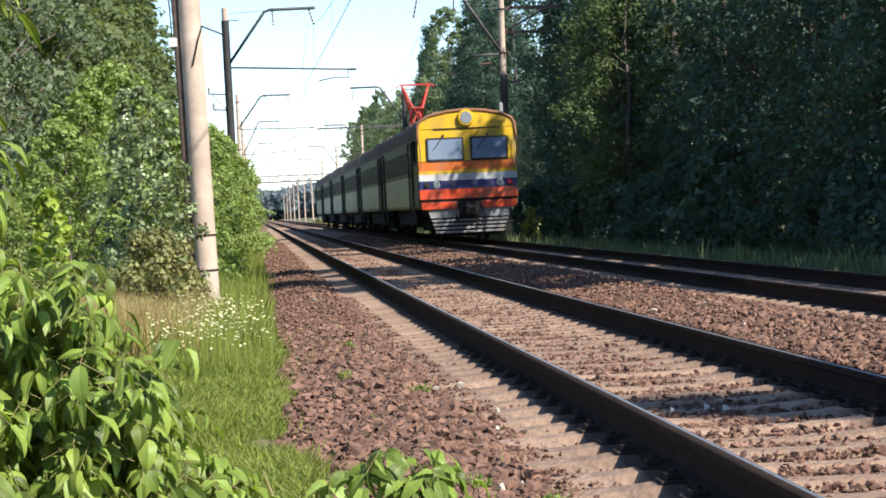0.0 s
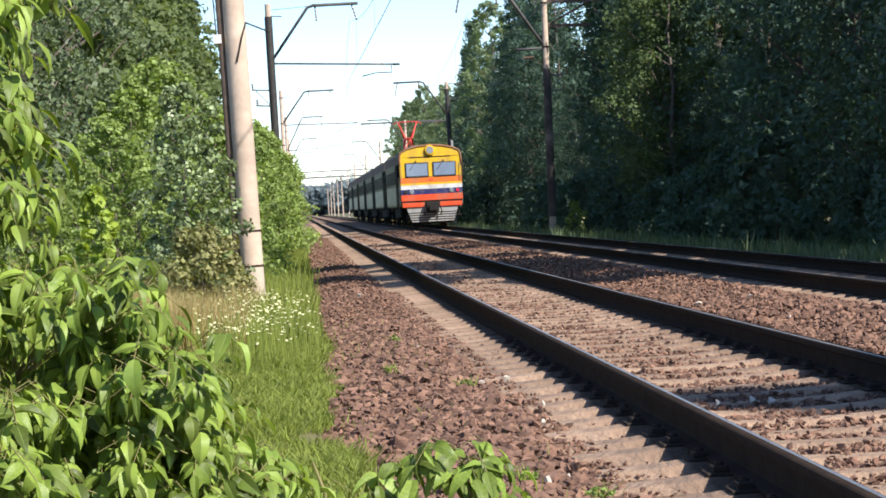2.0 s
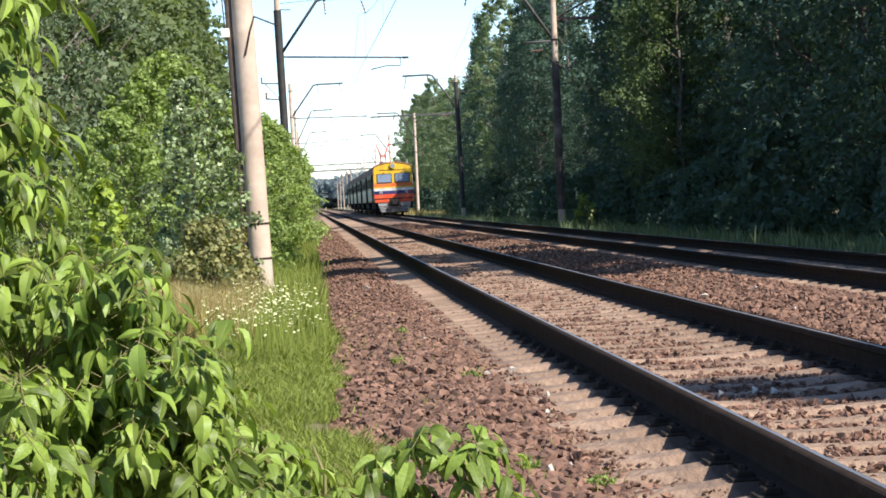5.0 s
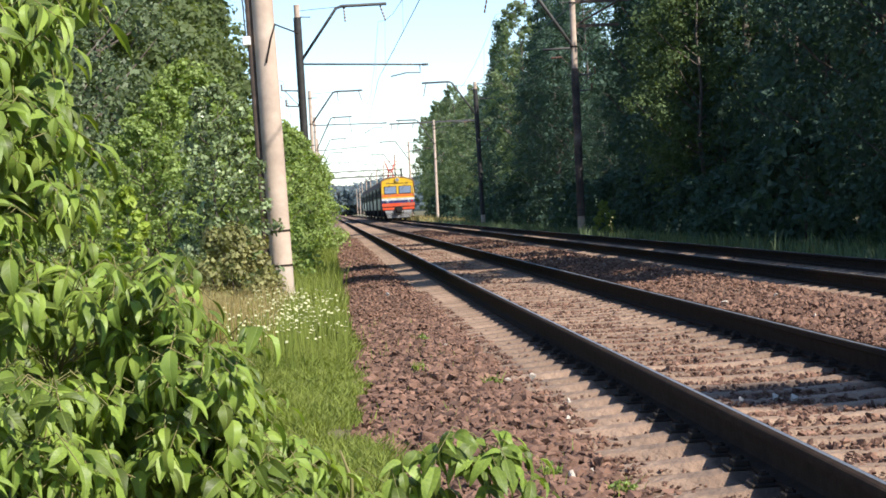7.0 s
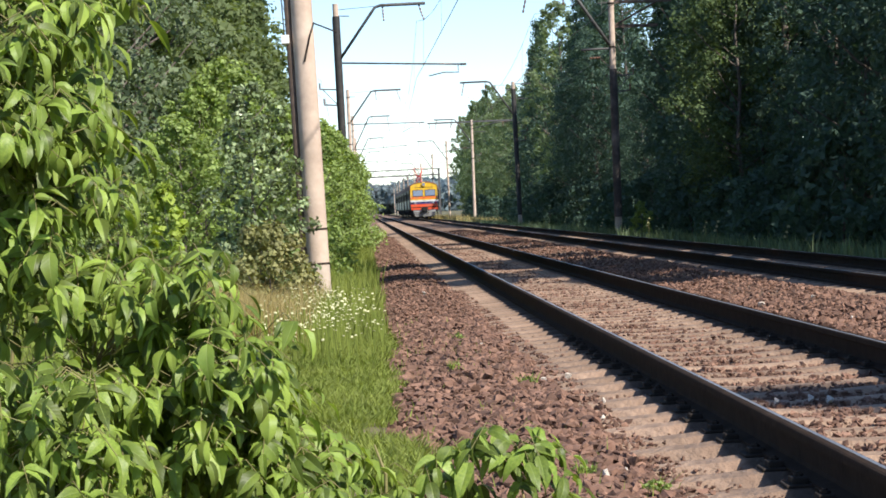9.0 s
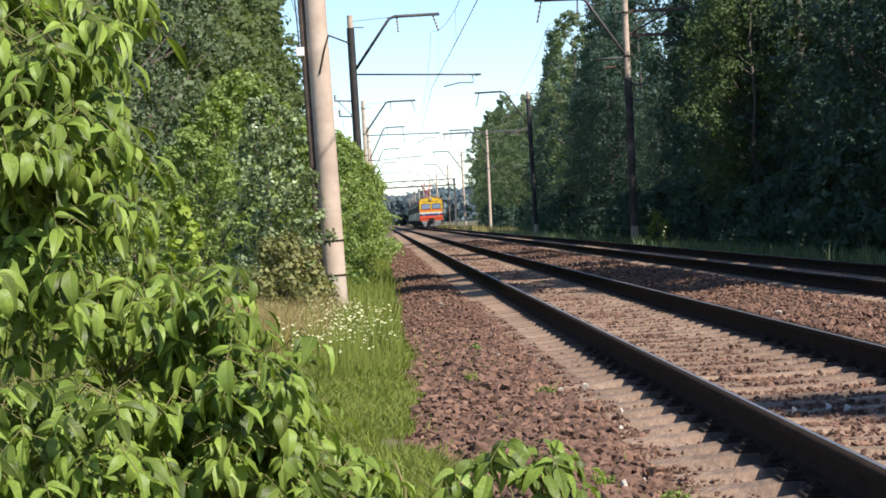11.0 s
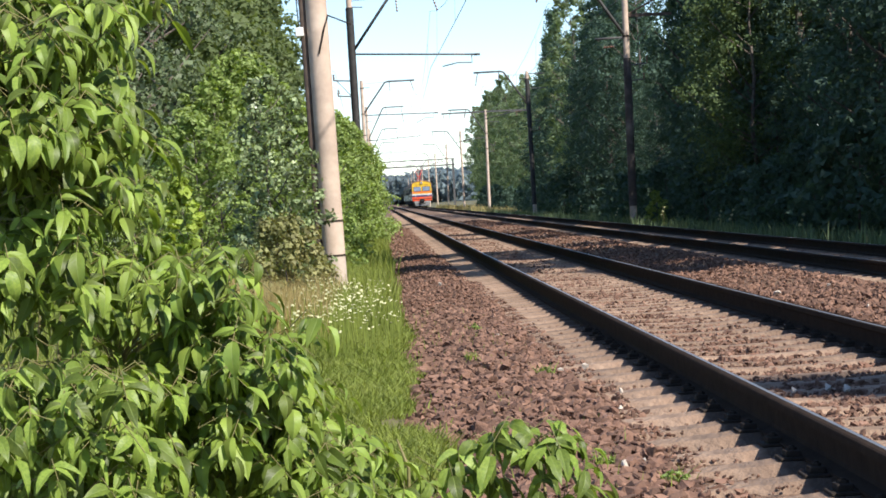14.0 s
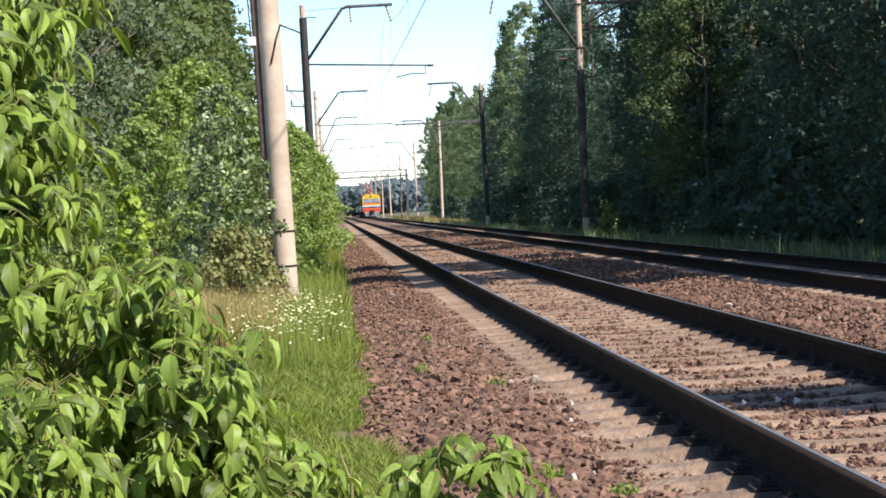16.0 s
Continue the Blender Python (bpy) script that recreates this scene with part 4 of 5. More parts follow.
def make_cab(train):
    """The end of the last car, which looks back along the line."""
    face = face_piece(2.72, 3.78, 0.06, P_yellow, train, "cab_face", "yellow painted cab end")
    face_piece(3.80, 4.40, 0.10, P_yellow, face, "cab_brow", "yellow brow with a seam below it", 0.0, 0.10)
    half = [(x, z) for x, z in section() if z > 3.2]
    part("roof_edge", tube(bmesh.new(), [(x, 0.0, z) for x, z in half] + [(-x, 0.0, z) for x, z in half[-2::-1]], 0.055, 8), P_rim, face, "brown rusty rim round the roof end", True)
    face_piece(2.40, 2.70, 0.05, P_orange, face, "orange_band", "orange band below the windows", 0.004)
    face_piece(2.28, 2.40, 0.055, P_yellow, face, "yellow_band", "", 0.002)
    face_piece(2.06, 2.28, 0.05, P_white, face, "white_band", "white band", 0.004)
    face_piece(1.77, 2.06, 0.04, P_blue, face, "blue_band", "navy blue band with lamps", 0.006)
    face_piece(1.44, 1.77, 0.02, P_red, face, "red_band", "orange-red band", 0.008)
    face_piece(1.34, 1.44, 0.06, P_black, face, "seam", "", -0.02)
    for s in (-1, 1):
        slab(s * 1.05 - 0.62, s * 1.05 + 0.62, 1.10, 1.34, 0.02, P_red, face, "lower_red_panel", "orange-red lower panel beside the coupler")
        slab(s * 0.775 - 0.66, s * 0.775 + 0.66, 2.70, 3.50, -0.005, P_rubber, face, "window_frame", "dark rubber frame", 0, 0.05, 0.03)
        slab(s * 0.775 - 0.60, s * 0.775 + 0.60, 2.76, 3.44, -0.03, G_cab, face, "cab_window", "cab window pane with the blue sky reflection in its colour", 0, 0.03, 0.015)
        bm = bmesh.new()
        tube(bm, [(s * 0.775 - 0.05, -0.06, 3.55), (s * 0.775 - 0.42, -0.07, 3.08)], 0.018, 5)
        tube(bm, [(s * 0.775 - 0.05, -0.04, 3.56), (s * 0.775 - 0.05, 0.05, 3.56)], 0.05, 8)
        part("windscreen_wiper", bm, P_rubber, face)
        disc(s * 1.12, 1.93, 0.13, -0.06, 0.05, P_chrome, face, "lamp_rim", "bright metal lamp rim")
        disc(s * 1.12, 1.93, 0.095, -0.075, -0.05, G_lamp, face, "marker_lamp", "white marker lamp")
        disc(s * 1.46, 1.93, 0.10, -0.06, 0.05, P_black, face, "lamp_rim")
        disc(s * 1.46, 1.93, 0.085, -0.075, -0.05, G_redlamp if s > 0 else G_side, face, "tail_lamp", "red tail lamp" if s > 0 else "dark tail lamp glass")
        bm = bmesh.new()
        tube(bm, [(s * 1.66, -0.05, 2.5), (s * 1.66, -0.09, 2.6), (s * 1.66, -0.09, 3.3), (s * 1.66, -0.05, 3.4)], 0.018, 6)
        part("handrail", bm, P_chrome, face)
    bm = bmesh.new()
    box(bm, -1.15, 1.15, -0.02, 0.06, 3.77, 3.81)
    part("rain_strip", bm, P_black, face)
    disc(0, 4.14, 0.30, -0.12, 0.2, P_yellow, face, "headlight_housing", "round yellow headlight housing")
    disc(0, 4.14, 0.265, -0.15, -0.08, P_yellow, face, "headlight_rim", "yellow headlight rim")
    disc(0, 4.14, 0.205, -0.17, -0.13, G_lamp, face, "headlight", "large round grey headlight glass")
    for s in (-1, 1):
        part("side_mirror", box(bmesh.new(), s * 1.83 - 0.06, s * 1.83 + 0.06, 0.35, 0.6, 2.75, 3.45, 0.03), P_black, face, "black side mirror")
        part("cab_side_panel", box(bmesh.new(), s * 1.735 - 0.02, s * 1.735 + 0.02, 0.16, 1.9, 1.2, 2.28, 0.01), P_blue, face, "navy cab side panel")
        part("cab_side_window", box(bmesh.new(), s * 1.735 - 0.02, s * 1.735 + 0.02, 0.75, 1.6, 2.6, 3.4, 0.01), G_side, face)
    bm = bmesh.new()
    box(bm, 1.25, 1.37, 0.3, 0.5, 4.1, 4.62, 0.02)
    part("roof_horn", bm, P_plow, face)
    pl = slab(-1.46, 1.46, 0.80, 1.10, 0.10, P_plow, train, "buffer_beam", "light grey beam under the cab", 0.06)
    for i in range(4):
        z = 0.72 - i * 0.13
        w = 1.36 - i * 0.045
        slab(-w, w, z - 0.045, z + 0.03, 0.0 + 0.02 * i, P_plow, pl, "plough_slat", "light grey plough slat", 0.03)
    bm = bmesh.new()
    box(bm, -1.15, 1.15, 0.14, 0.5, 0.18, 0.8)
    part("plough_back", bm, P_black, train)
    bm = bmesh.new()
    box(bm, -0.36, 0.36, -0.25, 0.3, 0.78, 1.34, 0.06)
    box(bm, -0.22, 0.22, -0.62, 0.0, 0.86, 1.18, 0.05)
    tube(bm, [(0.38, -0.12, 1.2), (0.5, -0.3, 0.85), (0.42, -0.2, 0.62)], 0.035, 6)
    tube(bm, [(-0.38, -0.12, 1.2), (-0.5, -0.3, 0.85), (-0.42, -0.2, 0.62)], 0.035, 6)
    part("coupler", bm, P_black, train, "black automatic coupler with hoses")
    slab(-0.16, 0.16, 2.50, 2.60, -0.008, P_red, face, "emblem", "small red emblem shape", 0.5, 0.02, 0.01)


def make_pantograph(train, y):
    bm = bmesh.new()
    for s in (-1, 1):
        box(bm, s * 0.6 - 0.05, s * 0.6 + 0.05, y - 1.2, y + 1.2, 4.55, 4.65)
        tube(bm, [(s * 0.6, y - 0.9, 4.35), (s * 0.6, y - 0.9, 4.6)], 0.07, 8)
        tube(bm, [(s * 0.6, y + 0.9, 4.35), (s * 0.6, y + 0.9, 4.6)], 0.07, 8)
        tube(bm, [(s * 0.34, y - 0.6, 4.65), (s * 0.20, y + 1.0, 5.5), (s * 0.60, y, 6.5)], 0.055, 6)
        tube(bm, [(s * 0.34, y + 0.6, 4.65), (s * 0.20, y - 1.0, 5.5), (s * 0.60, y, 6.5)], 0.055, 6)
    tube(bm, [(-0.34, y - 0.6, 4.65), (0.20, y + 1.0, 5.5)], 0.03, 5)
    tube(bm, [(0.34, y + 0.6, 4.65), (-0.20, y - 1.0, 5.5)], 0.03, 5)
    for k in (-0.6, 0.6):
        tube(bm, [(-0.6, y + k, 4.62), (0.6, y + k, 4.62)], 0.04, 6)
    for k in (-0.25, 0.25):
        tube(bm, [(-0.9, y + k, 6.44), (-0.68, y + k, 6.56), (0.68, y + k, 6.56), (0.9, y + k, 6.44)], 0.022, 6)
    for k in (-1.0, 1.0):
        tube(bm, [(-0.22, y + k, 5.5), (0.22, y + k, 5.5)], 0.03, 5)
    part("pantograph", bm, P_panto, train, "raised red pantograph frame")


TRAIN = empty("electric_train", "six-car yellow, orange and navy electric train on the far track", "train")
for i in range(6):
    make_car(TRAIN, i * CAR, cab=(i == 0))
make_cab(TRAIN)
make_pantograph(TRAIN, CAR - 0.9 + 2.0)
TRAIN.scale = (1, 1, 1.04)


# ---- the leafy shrub close to the eye ----
LEAF_US = (0.0, 0.10, 0.27, 0.46, 0.66, 0.85, 1.0)


def leaflet_data(seed):
    """A pointed leaflet with a coarse wavy margin, folded along its midrib and bent over towards the tip: unit length along +y."""
    rg = random.Random(seed)
    bend, fold, wid, side = rg.uniform(0.5, 2.0), rg.uniform(-0.35, 1.1), rg.uniform(0.175, 0.245), rg.uniform(-0.22, 0.22)
    ws = (0.03, 0.60, 1.0, 0.97, 0.72, 0.34, 0.0)
    v, f = [], []
    y = z = last = 0.0
    for i, (u, w) in enumerate(zip(LEAF_US, ws)):
        a = bend * u ** 1.3
        y += (u - last) * math.cos(a)
        z -= (u - last) * math.sin(a)
        last = u
        x = side * u * u
        for k in (-1, -0.5, 0, 0.5, 1):
            e = w * wid * k * (rg.uniform(0.86, 1.14) if abs(k) == 1 else 1.0)
            rise = fold * abs(e) * (1 - 0.25 * abs(k)) + (0.03 * rg.uniform(-1, 1) * w if abs(k) == 1 else 0.0)
            flat = math.cos(math.atan(fold) * abs(k))
            v.append((x + e * flat, y + rise * math.sin(a) - 0.04 * abs(k) * w, z + rise * math.cos(a)))
    for i in range(len(LEAF_US) - 1):
        for k in range(4):
            f.append((i * 5 + k, i * 5 + k + 1, i * 5 + 6 + k, i * 5 + 5 + k))
    return np.array(v), f


def map_leaf(me):
    """Give each leaflet its own map: across the blade, then along it."""
    one = np.array([(0.25 * (k % 5), LEAF_US[k // 5]) for k in range(35)])
    loops = np.empty(len(me.loops), dtype=np.int32)
    me.loops.foreach_get("vertex_index", loops)
    me.uv_layers.new(name="UVMap").data.foreach_set("uv", one[loops % 35].ravel())
    ends = np.empty(len(me.edges) * 2, dtype=np.int32)
    me.edges.foreach_get("vertices", ends)
    crease = me.attributes.new("sharp_edge", "BOOLEAN", "EDGE")
    crease.data.foreach_set("value", (ends.reshape(-1, 2) % 5 == 2).all(axis=1))


LEAFLETS = [leaflet_data(70 + i) for i in range(14)]
LEAF_MESH = []
for lv, lf in LEAFLETS:
    me = bpy.data.meshes.new("leaf")
    me.from_pydata(lv.tolist(), [], lf)
    me.materials.append(M_leafnear)
    map_leaf(me)
    me.polygons.foreach_set("use_smooth", np.ones(len(me.polygons), bool))
    LEAF_MESH.append(me)


def orient(p, d, up, s):
    """A pose with +y along d and +z near up, scaled by s, at p."""
    d = d.normalized()
    x = d.cross(up)
    x = x.normalized() if x.length > 1e-3 else d.orthogonal().normalized()
    z = x.cross(d)
    return Matrix.Translation(p) @ Matrix((x, d, z)).transposed().to_4x4() @ Matrix.Scale(s, 4)


def spray(rg, p, r, size, out, bm):
    """One compound leaf: a thin stalk with paired hanging leaflets."""
    n = 3 if rg.random() < 0.45 else 2
    L = size * 1.55
    tip = p + r * L + Vector((0, 0, -0.25 * L))
    tube(bm, [p, p + r * L * 0.5 + Vector((0, 0, 0.02)), tip], [0.0012, 0.001, 0.0008], 4, False)
    for i in range(n):
        u = 0.45 + 0.5 * i / n
        q = p.lerp(tip, u) + Vector((0, 0, 0.015))
        for s in (-1, 1):
            a = s * radians(rg.uniform(45, 80))
            d = Vector((r.x * math.cos(a) - r.y * math.sin(a), r.x * math.sin(a) + r.y * math.cos(a), -rg.uniform(-0.3, 1.2)))
            up = Vector((rg.uniform(-0.8, 0.8), rg.uniform(-0.9, 0.4), 1.0)) + r * 0.4
            out.append((rg.randrange(14), orient(q, d, up, size * rg.uniform(0.6, 1.2))))
    out.append((rg.randrange(14), orient(tip, r + Vector((0, 0, -rg.uniform(0.4, 1.3))), Vector((0, 0, 1)) + r * 0.6, size * rg.uniform(0.9, 1.2))))


def leafy(name, label, stems, anchors, seed, singles, size=0.115):
    rg = random.Random(seed)
    t = empty(name, label, "shrub")
    for k, s in enumerate(stems):
        bm = bmesh.new()
        tube(bm, s, [0.007 - 0.005 * i / (len(s) - 1) for i in range(len(s))], 6)
        part("stem", bm, M_twig, t, "thin pale brown stem", True)
    nodes = [Vector(a).lerp(Vector(b), u / 4) for s in stems for a, b in zip(s, s[1:]) for u in range(5)]
    out = []
    bm = bmesh.new()
    for p in anchors:
        p = Vector(p)
        near = min(nodes, key=lambda q: (q - p).length + 0.6 * abs(q.z - (p.z - 0.08)))
        tube(bm, [near, near.lerp(p, 0.3) + Vector((0, 0, 0.012)), near.lerp(p, 0.65) + Vector((0, 0, 0.016)), p], [0.0015, 0.0012, 0.001, 0.0008], 4, False)
        side = p - near
        for k in range(3):
            a = math.atan2(side.y, side.x) + rg.uniform(-1.5, 1.5) + k * 0.4
            r = Vector((math.cos(a), math.sin(a), rg.uniform(-0.1, 0.35))).normalized()
            spray(rg, p.lerp(near, 0.2 * k), r, size * rg.uniform(0.8, 1.12), out, bm)
    tagged(part("twig", bm, M_twig, t, "thin green-brown twigs and leaf stalks", True), kind="stuff")
    out.sort(key=lambda o: o[1].translation.y)
    for k, m in out[:singles]:
        ob = new("leaf", LEAF_MESH[k])
        ob.parent = t
        ob.matrix_basis = m
    vs, fs, o = [], [], 0
    for k, m in out[singles:]:
        lv, lf = LEAFLETS[k]
        a = np.array(m)
        vs.append(lv @ a[:3, :3].T + a[:3, 3])
        fs += [tuple(i + o for i in q) for q in lf]
        o += len(lv)
    if vs:
        mass = tagged(link_mesh("foliage", np.concatenate(vs), fs, M_leafnear2, t, "mass of bright green pointed leaflets", True), kind="stuff")
        map_leaf(mass.data)
    return t


def near_shrubs():
    rg = random.Random(4)
    edge = ((0.2, 0.02), (0.70, -0.01), (0.82, -0.04), (1.0, -0.17), (1.15, -0.29), (1.24, -0.55), (1.56, -0.55), (1.64, -0.47), (1.75, -0.47), (2.1, -0.60))

    def limit(z):
        for (a, xa), (b, xb) in zip(edge, edge[1:]):
            if a <= z <= b:
                return xa + (xb - xa) * (z - a) / (b - a)
        return -0.7
    stems = []
    for i in range(11):
        x = -1.15 + i * 0.095
        y = rg.uniform(3.9, 4.9)
        h = 1.75 if x < -0.62 else 0.95 - (x + 0.6) * 0.55
        lean = rg.uniform(0.0, 0.12)
        stems.append([(x - 0.1, y, -0.05), (x - 0.05, y, h * 0.35), (x + lean * 0.5, y - 0.05, h * 0.7), (x + lean, y - 0.12, h)])
    anchors = []
    while len(anchors) < 780:
        z = rg.uniform(0.55, 1.78) if rg.random() < 0.68 else rg.uniform(1.15, 1.72)
        brim = 0.09 if z > 1.5 else 0.02 if z > 1.22 else 0.065 if z > 0.95 else 0.13
        x = limit(z) - brim - (abs(rg.gauss(0, 0.26)) if rg.random() < 0.55 else rg.uniform(0, 0.9))
        if x < -0.95:
            continue
        # the mass comes forward away from the track
        y = 3.62 + 0.55 * max(-0.8, min(0.0, x)) + 1.1 * rg.random() ** 1.4
        near = y / 4.05
        for k in range(rg.randrange(5, 12)):
            q = (x * near + rg.gauss(0, 0.05), y + rg.gauss(0, 0.06), 1.24 + (z - 1.24) * near + rg.gauss(0, 0.045))
            if q[0] < (limit(min(2.05, max(0.25, z))) - brim + 0.02) * near + 0.02:
                anchors.append(q)
    for i in range(20):
        x, y, z = rg.uniform(-0.78, -0.36), rg.uniform(3.15, 3.5), rg.uniform(0.62, 1.02)
        anchors += [(x + rg.gauss(0, 0.05), y + rg.gauss(0, 0.05), z + rg.gauss(0, 0.045)) for k in range(4)]
    leafy("maple_shrub", "bright green ash-leaved maple shrub with drooping pointed leaflets", stems, anchors, 8, 300, 0.058)
    st = [[(0.28, 4.25, -0.05), (0.25, 4.2, 0.4), (0.20, 4.1, 0.72)], [(0.34, 4.2, -0.05), (0.32, 4.15, 0.4), (0.28, 4.05, 0.72)], [(0.22, 4.2, -0.05), (0.14, 4.2, 0.35), (0.10, 4.1, 0.66)]]
    an = [(0.13, 4.05, 0.74), (0.20, 4.05, 0.77), (0.25, 4.0, 0.78), (0.30, 4.0, 0.73), (0.08, 4.05, 0.68), (0.12, 4.05, 0.66), (0.18, 4.0, 0.72), (0.27, 4.0, 0.74), (0.30, 3.95, 0.68), (0.33, 4.05, 0.62), (0.20, 3.95, 0.58), (0.10, 4.0, 0.56), (0.27, 3.9, 0.56), (0.36, 4.0, 0.52), (0.16, 4.1, 0.48), (0.3, 4.1, 0.45), (0.05, 4.0, 0.5)]
    leafy("maple_seedling", "low bright green maple shoot at the edge of the ballast", st, an, 9, 220, 0.070)
    st = [[(0.02, 4.1, -0.05), (0.0, 4.05, 0.4), (0.01, 4.0, 0.70), (-0.01, 4.0, 0.76)]]
    leafy("maple_sprout", "single young maple sprout with a reddish stem", st, [(0.0, 4.0, 0.66), (-0.02, 4.02, 0.58), (-0.08, 4.05, 0.55)], 10, 60, 0.065)


near_shrubs()


# ---- grass and flowers ----
def blades(rg, x, y, z, h, w, lean=0.35):
    """Bent grass blades of two quads and a tip, as verts and faces."""
    n = len(x)
    a = rg.uniform(0, 2 * np.pi, n)
    side = np.stack([np.cos(a), np.sin(a), 0 * a], 1)
    b = rg.uniform(0, 2 * np.pi, n)
    bend = np.stack([np.cos(b), np.sin(b), 0 * b], 1) * (h * lean * rg.uniform(0.2, 1.4, n))[:, None]
    base = np.stack([x, y, z], 1)
    up = np.stack([0 * h, 0 * h, h], 1)
    wv = side * w[:, None] * 0.5
    v = np.stack([base - wv, base + wv, base + up * 0.55 + bend * 0.35 + wv * 0.75, base + up * 0.55 + bend * 0.35 - wv * 0.75, base + up + bend], 1).reshape(-1, 3)
    o = np.arange(n)[:, None] * 5
    q = (o + np.array([[0, 1, 2, 3]])).tolist()
    t = (o + np.array([[3, 2, 4]])).tolist()
    return v, q + t


def grass_patch(name, label, seed, n, xr, yr, hr, wr, material, power=1.0, edge=None, clump=1.4, lean=0.35):
    rg = np.random.default_rng(seed)
    x = rg.uniform(*xr, n)
    y = yr[0] + (yr[1] - yr[0]) * rg.random(n) ** power
    keep = np.array([noise.noise((a * clump, b * clump * 0.6, seed)) > -0.28 for a, b in zip(x, y)])
    if edge is not None:
        wob = np.array([edge + 0.16 * noise.noise((b * 0.45, seed, 2)) + 0.08 * noise.noise((b * 2.5, seed, 3)) for b in y])
        keep &= x < wob + np.abs(rg.normal(0, 0.05, n)) * (rg.random(n) < 0.3)
    x, y = x[keep], y[keep]
    z = np.array([max(ground_z(a, b), bed_z(a) - 0.02 if -0.2 < a < 9.8 else -9) - 0.01 for a, b in zip(x, y)])
    var = np.array([0.75 + 0.6 * noise.noise((a * 1.1, b * 0.5, seed + 3)) for a, b in zip(x, y)])
    v, f = blades(rg, x, y, z, rg.uniform(*hr, len(x)) * np.clip(var, 0.4, 1.4), rg.uniform(*wr, len(x)), lean)
    tagged(link_mesh(name, v, f, material), label, "grass", kind="stuff")


grass_patch("verge_grass", "short bright green grass beside the ballast", 1, 66000, (-1.7, 0.45), (6.0, 20.0), (0.05, 0.15), (0.007, 0.015), M_grass, 0.9, 0.16, lean=1.0)
grass_patch("tall_grass", "tall green grass round the foot of the pole", 2, 26000, (-3.2, 0.4), (19.0, 62.0), (0.22, 0.48), (0.010, 0.02), M_grass, 1.5, 0.14)
grass_patch("dry_grass", "straw-coloured dry grass among the green", 3, 17000, (-2.3, -0.55), (18.0, 25.0), (0.34, 0.66), (0.006, 0.012), M_drygrass, 1.0, 0.0)
grass_patch("meadow_grass", "green grass behind the shrub", 4, 13000, (-6.0, -1.2), (6.0, 32.0), (0.25, 0.55), (0.010, 0.02), M_grass, 0.9)
grass_patch("shade_grass", "dull green weeds in the shade of the forest", 6, 30000, (9.75, 13.8), (28.0, 250.0), (0.25, 0.65), (0.02, 0.045), M_weed, 1.7)
grass_patch("sunlit_far_grass", "pale dry grass in a sunny clearing by the far mast", 7, 6000, (9.6, 13.5), (176.0, 345.0), (0.5, 1.0), (0.05, 0.09), M_drygrass, 1.0)
grass_patch("far_verge_grass", "green grass along the far verge", 8, 9000, (-3.5, 0.3), (60.0, 260.0), (0.3, 0.7), (0.03, 0.06), M_grass, 1.4, 0.1)
grass_patch("ballast_weeds", "sparse weeds rooted in the ballast edge", 9, 420, (0.2, 1.15), (7.5, 22.0), (0.05, 0.14), (0.006, 0.012), M_grass, 1.0, None, 0.9)


